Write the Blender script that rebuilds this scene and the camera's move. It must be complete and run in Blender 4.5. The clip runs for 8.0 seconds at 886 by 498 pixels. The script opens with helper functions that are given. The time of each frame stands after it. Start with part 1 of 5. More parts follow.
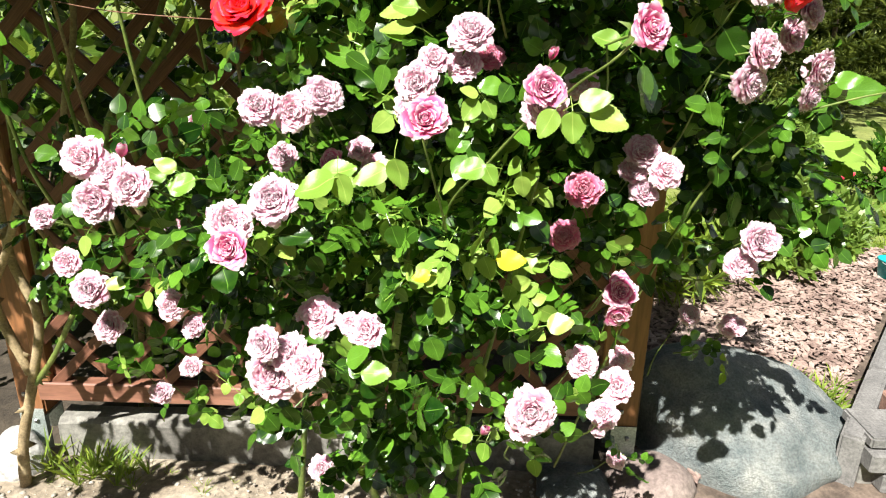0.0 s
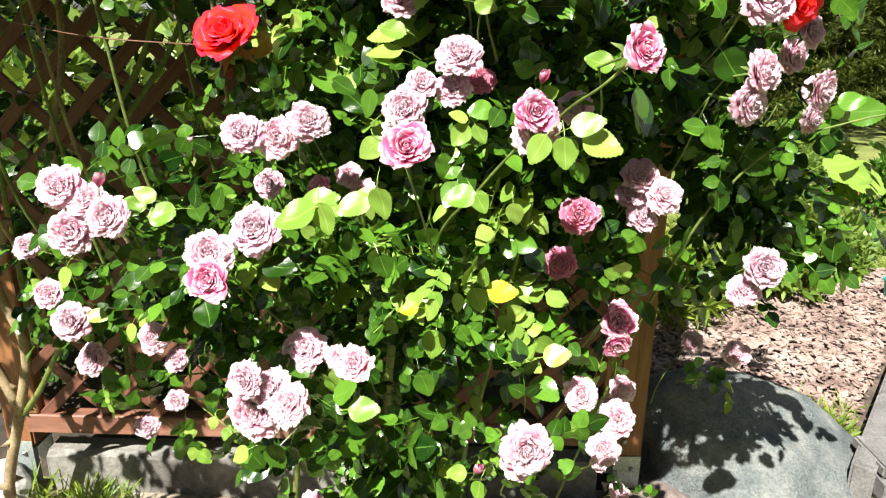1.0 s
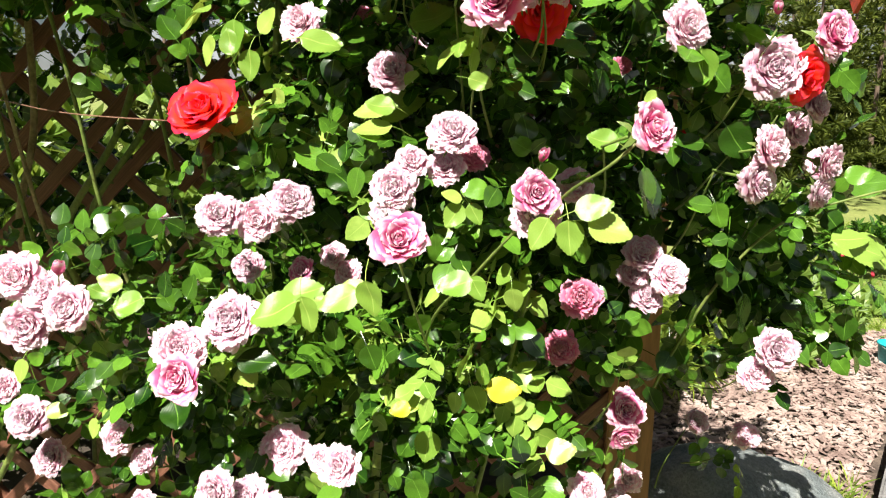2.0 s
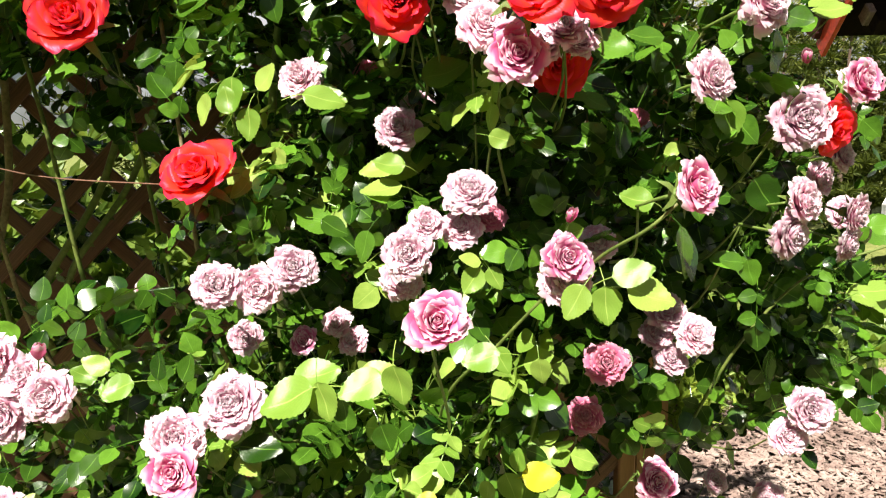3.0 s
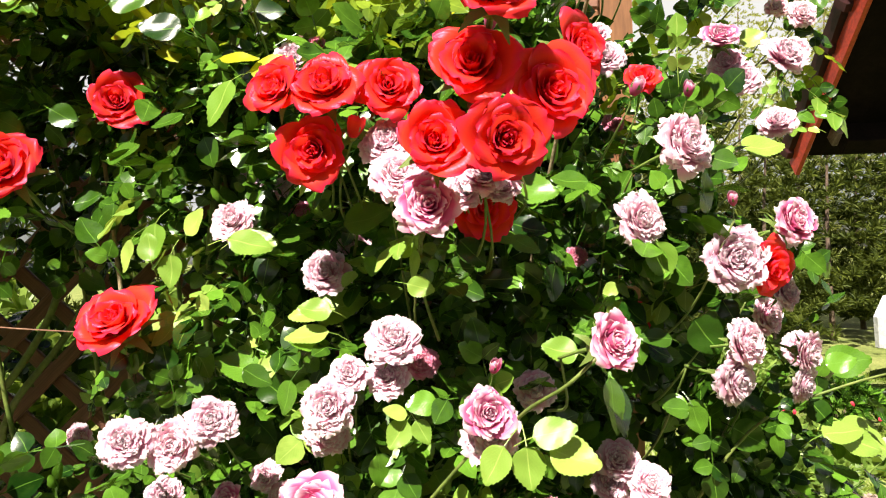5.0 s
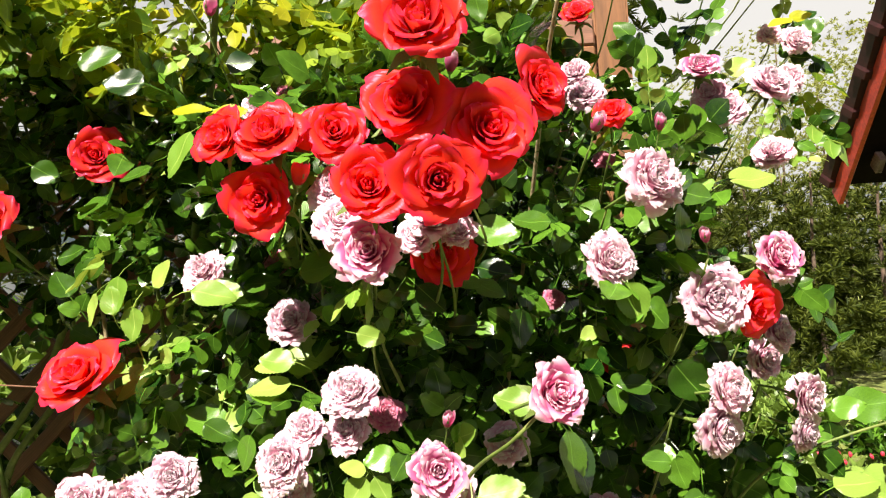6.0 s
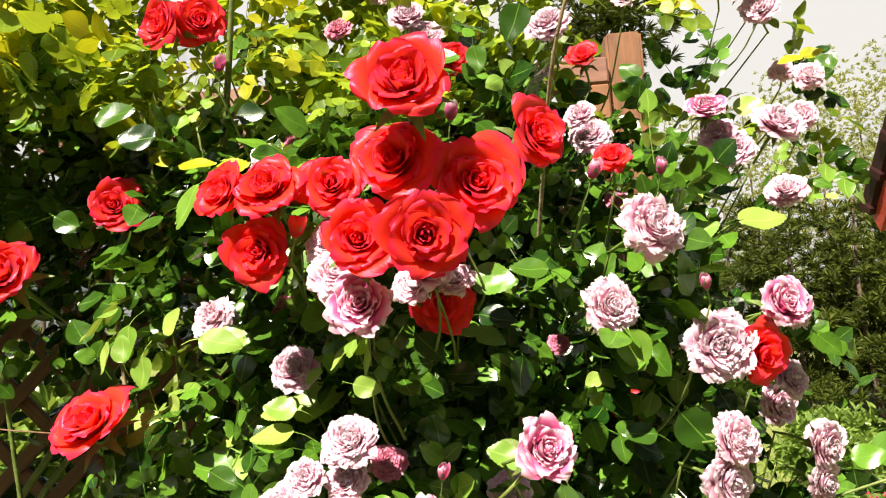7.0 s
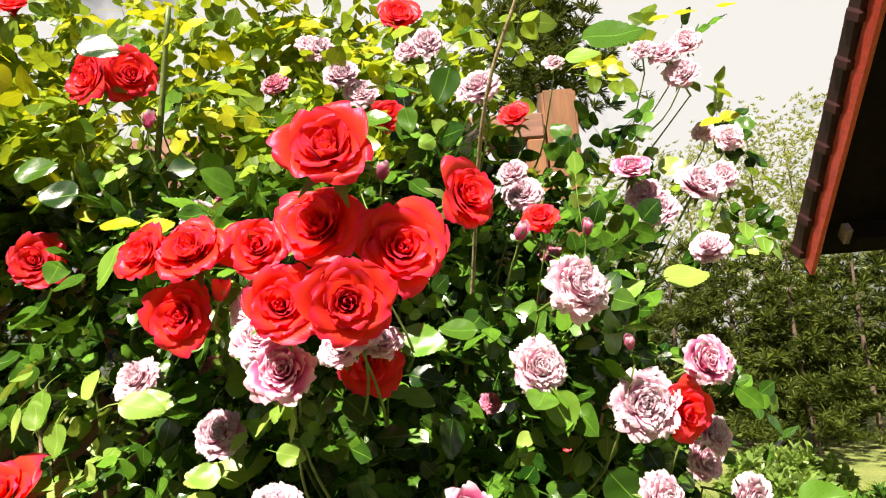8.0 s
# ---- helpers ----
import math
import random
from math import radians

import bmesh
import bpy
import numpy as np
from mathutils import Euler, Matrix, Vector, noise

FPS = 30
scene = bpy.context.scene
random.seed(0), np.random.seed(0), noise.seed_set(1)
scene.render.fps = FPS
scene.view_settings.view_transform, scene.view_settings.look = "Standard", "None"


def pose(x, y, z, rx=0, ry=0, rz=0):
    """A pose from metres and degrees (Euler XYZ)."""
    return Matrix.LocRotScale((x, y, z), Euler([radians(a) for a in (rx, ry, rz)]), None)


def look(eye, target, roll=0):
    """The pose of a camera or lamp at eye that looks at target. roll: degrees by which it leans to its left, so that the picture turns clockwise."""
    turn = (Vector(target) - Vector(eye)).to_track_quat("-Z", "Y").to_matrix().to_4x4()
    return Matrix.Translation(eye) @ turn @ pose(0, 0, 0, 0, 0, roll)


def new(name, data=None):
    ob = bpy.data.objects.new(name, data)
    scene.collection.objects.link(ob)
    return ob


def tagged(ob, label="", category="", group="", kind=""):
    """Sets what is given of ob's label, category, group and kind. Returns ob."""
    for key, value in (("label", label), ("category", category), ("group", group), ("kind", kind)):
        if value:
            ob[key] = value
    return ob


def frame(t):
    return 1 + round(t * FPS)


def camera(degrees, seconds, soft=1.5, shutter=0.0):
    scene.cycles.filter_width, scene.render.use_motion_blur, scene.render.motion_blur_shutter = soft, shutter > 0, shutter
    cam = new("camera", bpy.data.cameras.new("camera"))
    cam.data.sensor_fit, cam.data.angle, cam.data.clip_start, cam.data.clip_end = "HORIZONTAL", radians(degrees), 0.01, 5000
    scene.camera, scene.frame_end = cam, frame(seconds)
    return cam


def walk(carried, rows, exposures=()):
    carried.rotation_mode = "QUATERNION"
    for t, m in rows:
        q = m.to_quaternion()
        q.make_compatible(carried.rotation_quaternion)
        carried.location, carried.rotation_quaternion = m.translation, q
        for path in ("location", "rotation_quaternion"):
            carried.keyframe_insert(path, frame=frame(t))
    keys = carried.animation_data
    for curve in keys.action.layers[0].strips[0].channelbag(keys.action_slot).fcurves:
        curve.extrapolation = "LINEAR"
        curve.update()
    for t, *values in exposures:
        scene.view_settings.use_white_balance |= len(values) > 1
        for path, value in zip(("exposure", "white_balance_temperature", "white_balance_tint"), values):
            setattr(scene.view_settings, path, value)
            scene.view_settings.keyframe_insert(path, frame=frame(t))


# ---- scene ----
cam = camera(66.2, 8.0, soft=1.1, shutter=0.25)
PATH = [
    (0, (0.055, -0.008, 1.255), (0.006, 1.879, 0.592), 0.9),
    (0.5, (0.067, 0.008, 1.255), (0.014, 1.894, 0.592), 0.5),
    (1, (0.072, 0.031, 1.254), (0.012, 1.937, 0.651), 0.4),
    (1.5, (0.074, 0.07, 1.259), (0.007, 2.0, 0.739), 0.2),
    (2, (0.059, 0.106, 1.268), (0.043, 2.059, 0.836), 0.2),
    (2.2, (0.053, 0.127, 1.282), (0.045, 2.081, 0.857), -0.3),
    (3.3, (-0.002, 0.174, 1.284), (0.076, 2.154, 1.017), -0.9),
    (3.5, (-0.006, 0.171, 1.287), (0.089, 2.153, 1.036), -1.0),
    (4, (0.005, 0.168, 1.3), (0.133, 2.158, 1.152), -1.7),
    (4.5, (0.042, 0.182, 1.308), (0.139, 2.178, 1.247), -2.0),
    (5, (0.094, 0.202, 1.316), (0.162, 2.201, 1.342), -1.5),
    (5.2, (0.111, 0.209, 1.316), (0.158, 2.208, 1.355), -1.8),
    (6.3, (0.206, 0.229, 1.323), (0.118, 2.218, 1.515), -2.9),
    (6.5, (0.212, 0.226, 1.33), (0.106, 2.212, 1.54), -2.9),
    (7, (0.229, 0.224, 1.336), (0.072, 2.203, 1.579), -3.2),
    (7.5, (0.246, 0.225, 1.346), (0.191, 2.202, 1.641), -3.5),
    (8, (0.253, 0.221, 1.356), (0.25, 2.189, 1.709), -3.9),
]
walk(cam, [(t, look(eye, target, roll)) for t, eye, target, roll in PATH],
     [(0.0, 1.38, 6650, 6), (2.0, 1.40, 6800, 7), (3.5, 1.20, 7100, 8), (5.0, 1.48, 7200, 9), (6.5, 1.40, 7300, 10), (8.0, 1.46, 7400, 10)])

# ---- world, sun ----
SUN_FROM = Vector((-0.30, -0.70, 1.0)).normalized()
world = bpy.data.worlds.new("sky")
scene.world = world
world.use_nodes = True
wn, wl = world.node_tree.nodes, world.node_tree.links
sky = wn.new("ShaderNodeTexSky")
sky.sky_type = "NISHITA"
sky.sun_disc = False
sky.sun_elevation = math.asin(SUN_FROM.z)
sky.sun_rotation = math.atan2(SUN_FROM.x, SUN_FROM.y)
sky_tc = wn.new("ShaderNodeTexCoord")
cloud = wn.new("ShaderNodeTexNoise")
cloud.inputs["Scale"].default_value = 1.6
cloud.inputs["Detail"].default_value = 6.0
cloud.inputs["Roughness"].default_value = 0.6
cloud_ramp = wn.new("ShaderNodeValToRGB")
cloud_ramp.color_ramp.elements[0].position = 0.43
cloud_ramp.color_ramp.elements[1].position = 0.54
cloud_mix = wn.new("ShaderNodeMixRGB")
cloud_mix.inputs[2].default_value = (22.0, 22.6, 23.8, 1)
wl.new(sky_tc.outputs["Generated"], cloud.inputs["Vector"])
# clouds bank up towards the horizon and thin out overhead
sky_sep = wn.new("ShaderNodeSeparateXYZ")
sky_fall = wn.new("ShaderNodeMapRange")
for socket, value in (("From Min", 0.47), ("From Max", 0.66), ("To Min", 0.0), ("To Max", -0.30)):
    sky_fall.inputs[socket].default_value = value
sky_sum = wn.new("ShaderNodeMath")
wl.new(sky_tc.outputs["Generated"], sky_sep.inputs[0])
wl.new(sky_sep.outputs["Z"], sky_fall.inputs["Value"])
wl.new(cloud.outputs["Fac"], sky_sum.inputs[0])
wl.new(sky_fall.outputs[0], sky_sum.inputs[1])
wl.new(sky_sum.outputs[0], cloud_ramp.inputs["Fac"])
wl.new(cloud_ramp.outputs["Color"], cloud_mix.inputs[0])
wl.new(sky.outputs["Color"], cloud_mix.inputs[1])
wl.new(cloud_mix.outputs["Color"], wn["Background"].inputs["Color"])
wn["Background"].inputs["Strength"].default_value = 0.0145
sun = new("sun", bpy.data.lights.new("sun", "SUN"))
sun.data.energy = 5.0
sun.data.angle = radians(0.55)
sun.data.color = (1.0, 0.96, 0.91)
sun.matrix_world = look(SUN_FROM * 20, (0, 0, 0))

# ---- materials ----
def shader(name, rough=0.6, metal=0.0):
    m = bpy.data.materials.new(name)
    m.use_nodes = True
    n = m.node_tree.nodes
    b = n["Principled BSDF"]
    b.inputs["Roughness"].default_value = rough
    b.inputs["Metallic"].default_value = metal
    return m, n, m.node_tree.links, b


def ramp(n, l, source, stops):
    r = n.new("ShaderNodeValToRGB")
    els = r.color_ramp.elements
    while len(els) < len(stops):
        els.new(0.5)
    for e, (p, c) in zip(els, stops):
        e.position, e.color = p, (*c, 1)
    l.new(source, r.inputs["Fac"])
    return r.outputs["Color"]


def noise_tex(n, l, scale, detail=4.0, rough=0.6, coord="Object", stretch=None):
    tc = n.new("ShaderNodeTexCoord")
    t = n.new("ShaderNodeTexNoise")
    t.inputs["Scale"].default_value = scale
    t.inputs["Detail"].default_value = detail
    t.inputs["Roughness"].default_value = rough
    src = tc.outputs[coord]
    if stretch:
        mp = n.new("ShaderNodeMapping")
        mp.inputs["Scale"].default_value = stretch
        l.new(src, mp.inputs["Vector"])
        src = mp.outputs["Vector"]
    l.new(src, t.inputs["Vector"])
    return t.outputs["Fac"]


def mixed(n, l, fac, a, b, mode="MIX"):
    m = n.new("ShaderNodeMixRGB")
    m.blend_type = mode
    for i, v in ((0, fac), (1, a), (2, b)):
        if isinstance(v, (int, float)):
            m.inputs[i].default_value = v
        elif isinstance(v, tuple):
            m.inputs[i].default_value = (*v, 1)
        else:
            l.new(v, m.inputs[i])
    return m.outputs[0]


def bumped(n, l, b, height, strength=0.4, distance=0.005):
    bp = n.new("ShaderNodeBump")
    bp.inputs["Strength"].default_value = strength
    bp.inputs["Distance"].default_value = distance
    l.new(height, bp.inputs["Height"])
    l.new(bp.outputs["Normal"], b.inputs["Normal"])
    return bp


def plain(name, stops, scale, rough, bump=0.3, distance=0.004, fine=6.0, metal=0.0, stretch=None, coord="Object"):
    """Two scales of noise: patches of the ramp's colours, and a fine grain that also gives the relief."""
    m, n, l, b = shader(name, rough, metal)
    big = noise_tex(n, l, scale, 4, 0.6, coord, stretch)
    small = noise_tex(n, l, scale * fine, 6, 0.7, coord, stretch)
    col = ramp(n, l, big, [(q, tuple(0.85 * k for k in c)) for q, c in stops])
    grain = ramp(n, l, small, [(0.36, (0.5, 0.5, 0.5)), (0.64, (1.32, 1.32, 1.32))])
    l.new(mixed(n, l, 0.7, col, grain, "MULTIPLY"), b.inputs["Base Color"])
    bumped(n, l, b, small, bump, distance)
    return m


def leafy(name, dark, light, back, gloss=0.34, through_=0.32, spread=0.5):
    """A leaf: glossy cuticle, veins along the leaflet's own coordinates, light that comes through."""
    m, n, l, b = shader(name, gloss)
    geo = n.new("ShaderNodeNewGeometry")
    info = n.new("ShaderNodeObjectInfo")
    add = n.new("ShaderNodeMath")
    add.operation = "ADD"
    l.new(geo.outputs["Random Per Island"], add.inputs[0])
    l.new(info.outputs["Random"], add.inputs[1])
    fr = n.new("ShaderNodeMath")
    fr.operation = "FRACT"
    l.new(add.outputs[0], fr.inputs[0])
    patch = noise_tex(n, l, 70.0, 4, 0.6)
    tone = mixed(n, l, spread, patch, fr.outputs[0])
    half = tuple(0.62 * a + 0.38 * c for a, c in zip(dark, light))
    col = ramp(n, l, tone, [(0.2, dark), (0.55, half), (0.8, light)])
    uv = n.new("ShaderNodeUVMap")
    uv.uv_map = "leaf"
    sep = n.new("ShaderNodeSeparateXYZ")
    l.new(uv.outputs["UV"], sep.inputs[0])
    au = n.new("ShaderNodeMath")
    au.operation = "ABSOLUTE"
    l.new(sep.outputs["X"], au.inputs[0])
    slant = n.new("ShaderNodeMath")
    slant.operation = "MULTIPLY_ADD"
    slant.inputs[1].default_value = -0.55
    l.new(au.outputs[0], slant.inputs[0])
    l.new(sep.outputs["Y"], slant.inputs[2])
    comb = n.new("ShaderNodeCombineXYZ")
    l.new(slant.outputs[0], comb.inputs[0])
    wave = n.new("ShaderNodeTexWave")
    wave.inputs["Scale"].default_value = 2.6
    wave.inputs["Distortion"].default_value = 0.6
    l.new(comb.outputs[0], wave.inputs["Vector"])
    mid = n.new("ShaderNodeMapRange")
    mid.inputs["From Min"].default_value = 0.0
    mid.inputs["From Max"].default_value = 0.05
    mid.inputs["To Min"].default_value = 1.0
    mid.inputs["To Max"].default_value = 0.0
    l.new(au.outputs[0], mid.inputs["Value"])
    vein = mixed(n, l, mid.outputs[0], col, tuple(min(1.0, 1.08 * c + 0.01) for c in light))
    rib = ramp(n, l, wave.outputs["Fac"], [(0.0, (0.80, 0.80, 0.80)), (0.75, (1.05, 1.05, 1.05)), (0.95, (1.35, 1.35, 1.25))])
    l.new(mixed(n, l, 0.12, vein, rib, "MULTIPLY"), b.inputs["Base Color"])
    waver = noise_tex(n, l, 160.0, 3, 0.6)
    bumped(n, l, b, mixed(n, l, 0.2, waver, wave.outputs["Fac"]), 0.14, 0.0012)
    tr = n.new("ShaderNodeBsdfTranslucent")
    l.new(mixed(n, l, 0.6, col, back), tr.inputs["Color"])
    mx = n.new("ShaderNodeMixShader")
    mx.inputs[0].default_value = through_
    b.inputs["Specular IOR Level"].default_value = 0.5
    l.new(b.outputs[0], mx.inputs[1])
    l.new(tr.outputs[0], mx.inputs[2])
    l.new(mx.outputs[0], n["Material Output"].inputs["Surface"])
    return m


def petalled(name, base, tip, edge, rough=0.5, through_=0.4, sheen=0.2):
    """A petal: base to tip tints along its length, pale or dark rim, fine creases, light that comes through."""
    m, n, l, b = shader(name, rough)
    uv = n.new("ShaderNodeUVMap")
    uv.uv_map = "leaf"
    sep = n.new("ShaderNodeSeparateXYZ")
    l.new(uv.outputs["UV"], sep.inputs[0])
    fold = noise_tex(n, l, 3.5, 2)
    col = ramp(n, l, sep.outputs["Y"], [(0.25, base), (0.8, tip), (0.98, edge)])
    info = n.new("ShaderNodeObjectInfo")
    vary = mixed(n, l, 0.5, fold, info.outputs["Random"])
    tint = ramp(n, l, vary, [(0.2, (0.84, 0.80, 0.84)), (0.8, (1.12, 1.08, 1.1))])
    full = mixed(n, l, 1.0, col, tint, "MULTIPLY")
    l.new(full, b.inputs["Base Color"])
    b.inputs["Sheen Weight"].default_value = sheen
    st = n.new("ShaderNodeCombineXYZ")
    k = n.new("ShaderNodeMath")
    k.operation = "MULTIPLY"
    k.inputs[1].default_value = 9.0
    l.new(sep.outputs["X"], k.inputs[0])
    l.new(k.outputs[0], st.inputs[0])
    l.new(sep.outputs["Y"], st.inputs[1])
    crease = n.new("ShaderNodeTexNoise")
    crease.inputs["Scale"].default_value = 2.0
    l.new(st.outputs[0], crease.inputs["Vector"])
    bumped(n, l, b, crease.outputs["Fac"], 0.25, 0.0012)
    b.inputs["Specular IOR Level"].default_value = 0.3
    tr = n.new("ShaderNodeBsdfTranslucent")
    l.new(full, tr.inputs["Color"])
    mx = n.new("ShaderNodeMixShader")
    mx.inputs[0].default_value = through_
    l.new(b.outputs[0], mx.inputs[1])
    l.new(tr.outputs[0], mx.inputs[2])
    l.new(mx.outputs[0], n["Material Output"].inputs["Surface"])
    return m


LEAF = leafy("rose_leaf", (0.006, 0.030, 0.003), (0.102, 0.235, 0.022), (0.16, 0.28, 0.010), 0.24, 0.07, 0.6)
# rose leaf again, lighter and yellower: sunlight on the bush top put into colour
TOPLEAF = leafy("sunlit_tone_leaf", (0.03, 0.085, 0.008), (0.33, 0.46, 0.045), (0.54, 0.62, 0.03), 0.30, 0.42, 0.6)
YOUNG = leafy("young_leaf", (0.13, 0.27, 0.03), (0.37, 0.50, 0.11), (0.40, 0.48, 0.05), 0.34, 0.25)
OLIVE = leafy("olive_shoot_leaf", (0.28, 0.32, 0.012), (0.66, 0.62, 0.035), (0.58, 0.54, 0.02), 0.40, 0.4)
SHRUB = leafy("shrub_leaf", (0.07, 0.14, 0.02), (0.26, 0.38, 0.08), (0.4, 0.5, 0.06), 0.38, 0.35)
PINE = leafy("pine_needle", (0.007, 0.018, 0.003), (0.11, 0.135, 0.020), (0.20, 0.24, 0.02), 0.60, 0.16)
PINE.node_tree.nodes["Principled BSDF"].inputs["Specular IOR Level"].default_value = 0.12
BIRCH = leafy("young_birch_leaf", (0.18, 0.21, 0.045), (0.42, 0.44, 0.14), (0.55, 0.56, 0.15), 0.55, 0.4)
BIRCH.node_tree.nodes["Principled BSDF"].inputs["Specular IOR Level"].default_value = 0.15
GRASS = leafy("grass_blade", (0.09, 0.18, 0.02), (0.34, 0.42, 0.06), (0.4, 0.5, 0.05), 0.5, 0.35)
LILAC = petalled("lilac_petal", (0.68, 0.19, 0.35), (0.85, 0.54, 0.66), (0.94, 0.83, 0.87))
PINK = petalled("pink_petal", (0.58, 0.030, 0.19), (0.74, 0.17, 0.38), (0.92, 0.70, 0.78))
CORAL = petalled("coral_petal", (0.76, 0.12, 0.29), (0.82, 0.24, 0.40), (0.88, 0.44, 0.55))
RED = petalled("red_petal", (0.60, 0.010, 0.010), (0.94, 0.058, 0.030), (0.92, 0.034, 0.085), 0.33, 0.44, 0.0)
RED.node_tree.nodes["Principled BSDF"].inputs["Specular Tint"].default_value = (1.0, 0.4, 0.75, 1)
RED.node_tree.nodes["Principled BSDF"].inputs["Sheen Weight"].default_value = 0.12
RED.node_tree.nodes["Principled BSDF"].inputs["Sheen Tint"].default_value = (1.0, 0.25, 0.75, 1)
SEPAL = plain("sepal", [(0.3, (0.10, 0.20, 0.03)), (0.7, (0.24, 0.32, 0.07))], 60, 0.5)
CANE = plain("green_cane", [(0.3, (0.10, 0.17, 0.03)), (0.6, (0.20, 0.25, 0.06)), (0.8, (0.26, 0.20, 0.09))], 14, 0.5)
BARK = plain("old_cane_bark", [(0.3, (0.24, 0.17, 0.09)), (0.6, (0.44, 0.34, 0.20)), (0.8, (0.55, 0.47, 0.31))], 22, 0.8, 0.5)
WOOD = plain("stained_wood", [(0.3, (0.18, 0.070, 0.028)), (0.55, (0.31, 0.135, 0.055)), (0.8, (0.46, 0.23, 0.105))], 5, 0.55, 0.35, 0.002, 8, stretch=(1, 1, 0.12))
SLAT = plain("stained_slat", [(0.3, (0.12, 0.045, 0.027)), (0.55, (0.22, 0.09, 0.055)), (0.8, (0.34, 0.16, 0.10))], 9, 0.6, 0.35, 0.002, 6, coord="Generated")
ZINC = plain("galvanised_steel", [(0.3, (0.45, 0.52, 0.50)), (0.7, (0.62, 0.68, 0.66))], 30, 0.45, 0.1, metal=0.55)
SCREW = plain("screw_steel", [(0.3, (0.3, 0.3, 0.3)), (0.7, (0.5, 0.5, 0.5))], 60, 0.35, 0.1, metal=1.0)
CONCRETE = plain("weathered_concrete", [(0.3, (0.17, 0.16, 0.145)), (0.55, (0.27, 0.26, 0.235)), (0.8, (0.38, 0.365, 0.33))], 6, 0.9, 0.5, 0.004, 9)
SOIL = plain("dry_sandy_soil", [(0.3, (0.20, 0.155, 0.11)), (0.5, (0.36, 0.30, 0.23)), (0.72, (0.50, 0.44, 0.35))], 5, 0.95, 0.8, 0.012, 8)
PEBBLE = plain("pebble", [(0.3, (0.32, 0.28, 0.23)), (0.7, (0.60, 0.56, 0.49))], 18, 0.85, 0.4)
STONE = plain("granite_boulder", [(0.3, (0.14, 0.175, 0.185)), (0.5, (0.26, 0.29, 0.29)), (0.7, (0.42, 0.43, 0.41))], 11, 0.85, 1.0, 0.012, 12)
REDSTONE = plain("reddish_boulder", [(0.3, (0.20, 0.15, 0.14)), (0.7, (0.36, 0.29, 0.26))], 8, 0.85, 0.7, 0.006, 9)
PALESTONE = plain("pale_boulder", [(0.3, (0.42, 0.42, 0.42)), (0.7, (0.62, 0.61, 0.59))], 8, 0.85, 0.5, 0.005, 9)
CHIP = plain("bark_chip", [(0.3, (0.15, 0.095, 0.08)), (0.5, (0.38, 0.27, 0.235)), (0.75, (0.64, 0.51, 0.46))], 5, 0.9, 0.4, 0.003, 9)
MULCH = plain("mulch_bed_ground", [(0.3, (0.07, 0.05, 0.04)), (0.7, (0.24, 0.18, 0.14))], 12, 0.95, 0.8, 0.012, 5)
PAVER = plain("grey_paver", [(0.3, (0.15, 0.145, 0.145)), (0.7, (0.27, 0.26, 0.255))], 9, 0.85, 0.4, 0.003, 12)
BROWNPAVER = plain("brown_paver", [(0.3, (0.24, 0.13, 0.10)), (0.7, (0.36, 0.22, 0.17))], 9, 0.85, 0.4, 0.003, 12)
LAWN = plain("lawn", [(0.3, (0.13, 0.18, 0.03)), (0.55, (0.24, 0.28, 0.07)), (0.8, (0.36, 0.37, 0.12))], 1.2, 0.95, 0.8, 0.02, 30)
ROOFTILE = plain("dark_red_roof_tile", [(0.3, (0.020, 0.002, 0.003)), (0.7, (0.045, 0.005, 0.006))], 6, 0.6, 0.2, 0.002, 8)
FASCIA = plain("red_painted_board", [(0.3, (0.38, 0.030, 0.012)), (0.7, (0.52, 0.05, 0.02))], 5, 0.5, 0.2, 0.002, 8)
UNDERSIDE = plain("near_black_boarding", [(0.3, (0.006, 0.004, 0.003)), (0.7, (0.012, 0.007, 0.006))], 6, 0.8, 0.3)
GREYWOOD = plain("weathered_timber_end", [(0.3, (0.14, 0.09, 0.085)), (0.7, (0.26, 0.18, 0.17))], 12, 0.7, 0.3)
WIRE = plain("rusty_wire", [(0.3, (0.22, 0.10, 0.06)), (0.7, (0.40, 0.22, 0.15))], 40, 0.5, 0.2, metal=0.3)
CARPAINT = plain("white_car_paint", [(0.3, (0.76, 0.77, 0.78)), (0.7, (0.82, 0.82, 0.83))], 2, 0.25, 0.02)
TYRE = plain("tyre_rubber", [(0.3, (0.02, 0.02, 0.02)), (0.7, (0.035, 0.035, 0.035))], 20, 0.8, 0.2)
GLASS = plain("dark_car_glass", [(0.3, (0.02, 0.025, 0.03)), (0.7, (0.03, 0.035, 0.04))], 2, 0.08, 0.0)
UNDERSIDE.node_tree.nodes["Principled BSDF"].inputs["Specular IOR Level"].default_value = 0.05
# soil darkened in its colour to give the shade behind the trellis
SHADESOIL = plain("shade_dark_soil", [(0.3, (0.035, 0.026, 0.018)), (0.7, (0.09, 0.07, 0.05))], 8, 0.95, 0.8, 0.012, 6)
TEAL = plain("turquoise_plastic", [(0.3, (0.01, 0.34, 0.38)), (0.7, (0.02, 0.44, 0.47))], 9, 0.35, 0.1)
FLOWER = petalled("scarlet_petal", (0.7, 0.03, 0.06), (0.8, 0.05, 0.10), (0.8, 0.15, 0.2))
TRUNK = plain("conifer_bark", [(0.3, (0.08, 0.05, 0.035)), (0.7, (0.2, 0.14, 0.1))], 9, 0.9, 0.6)

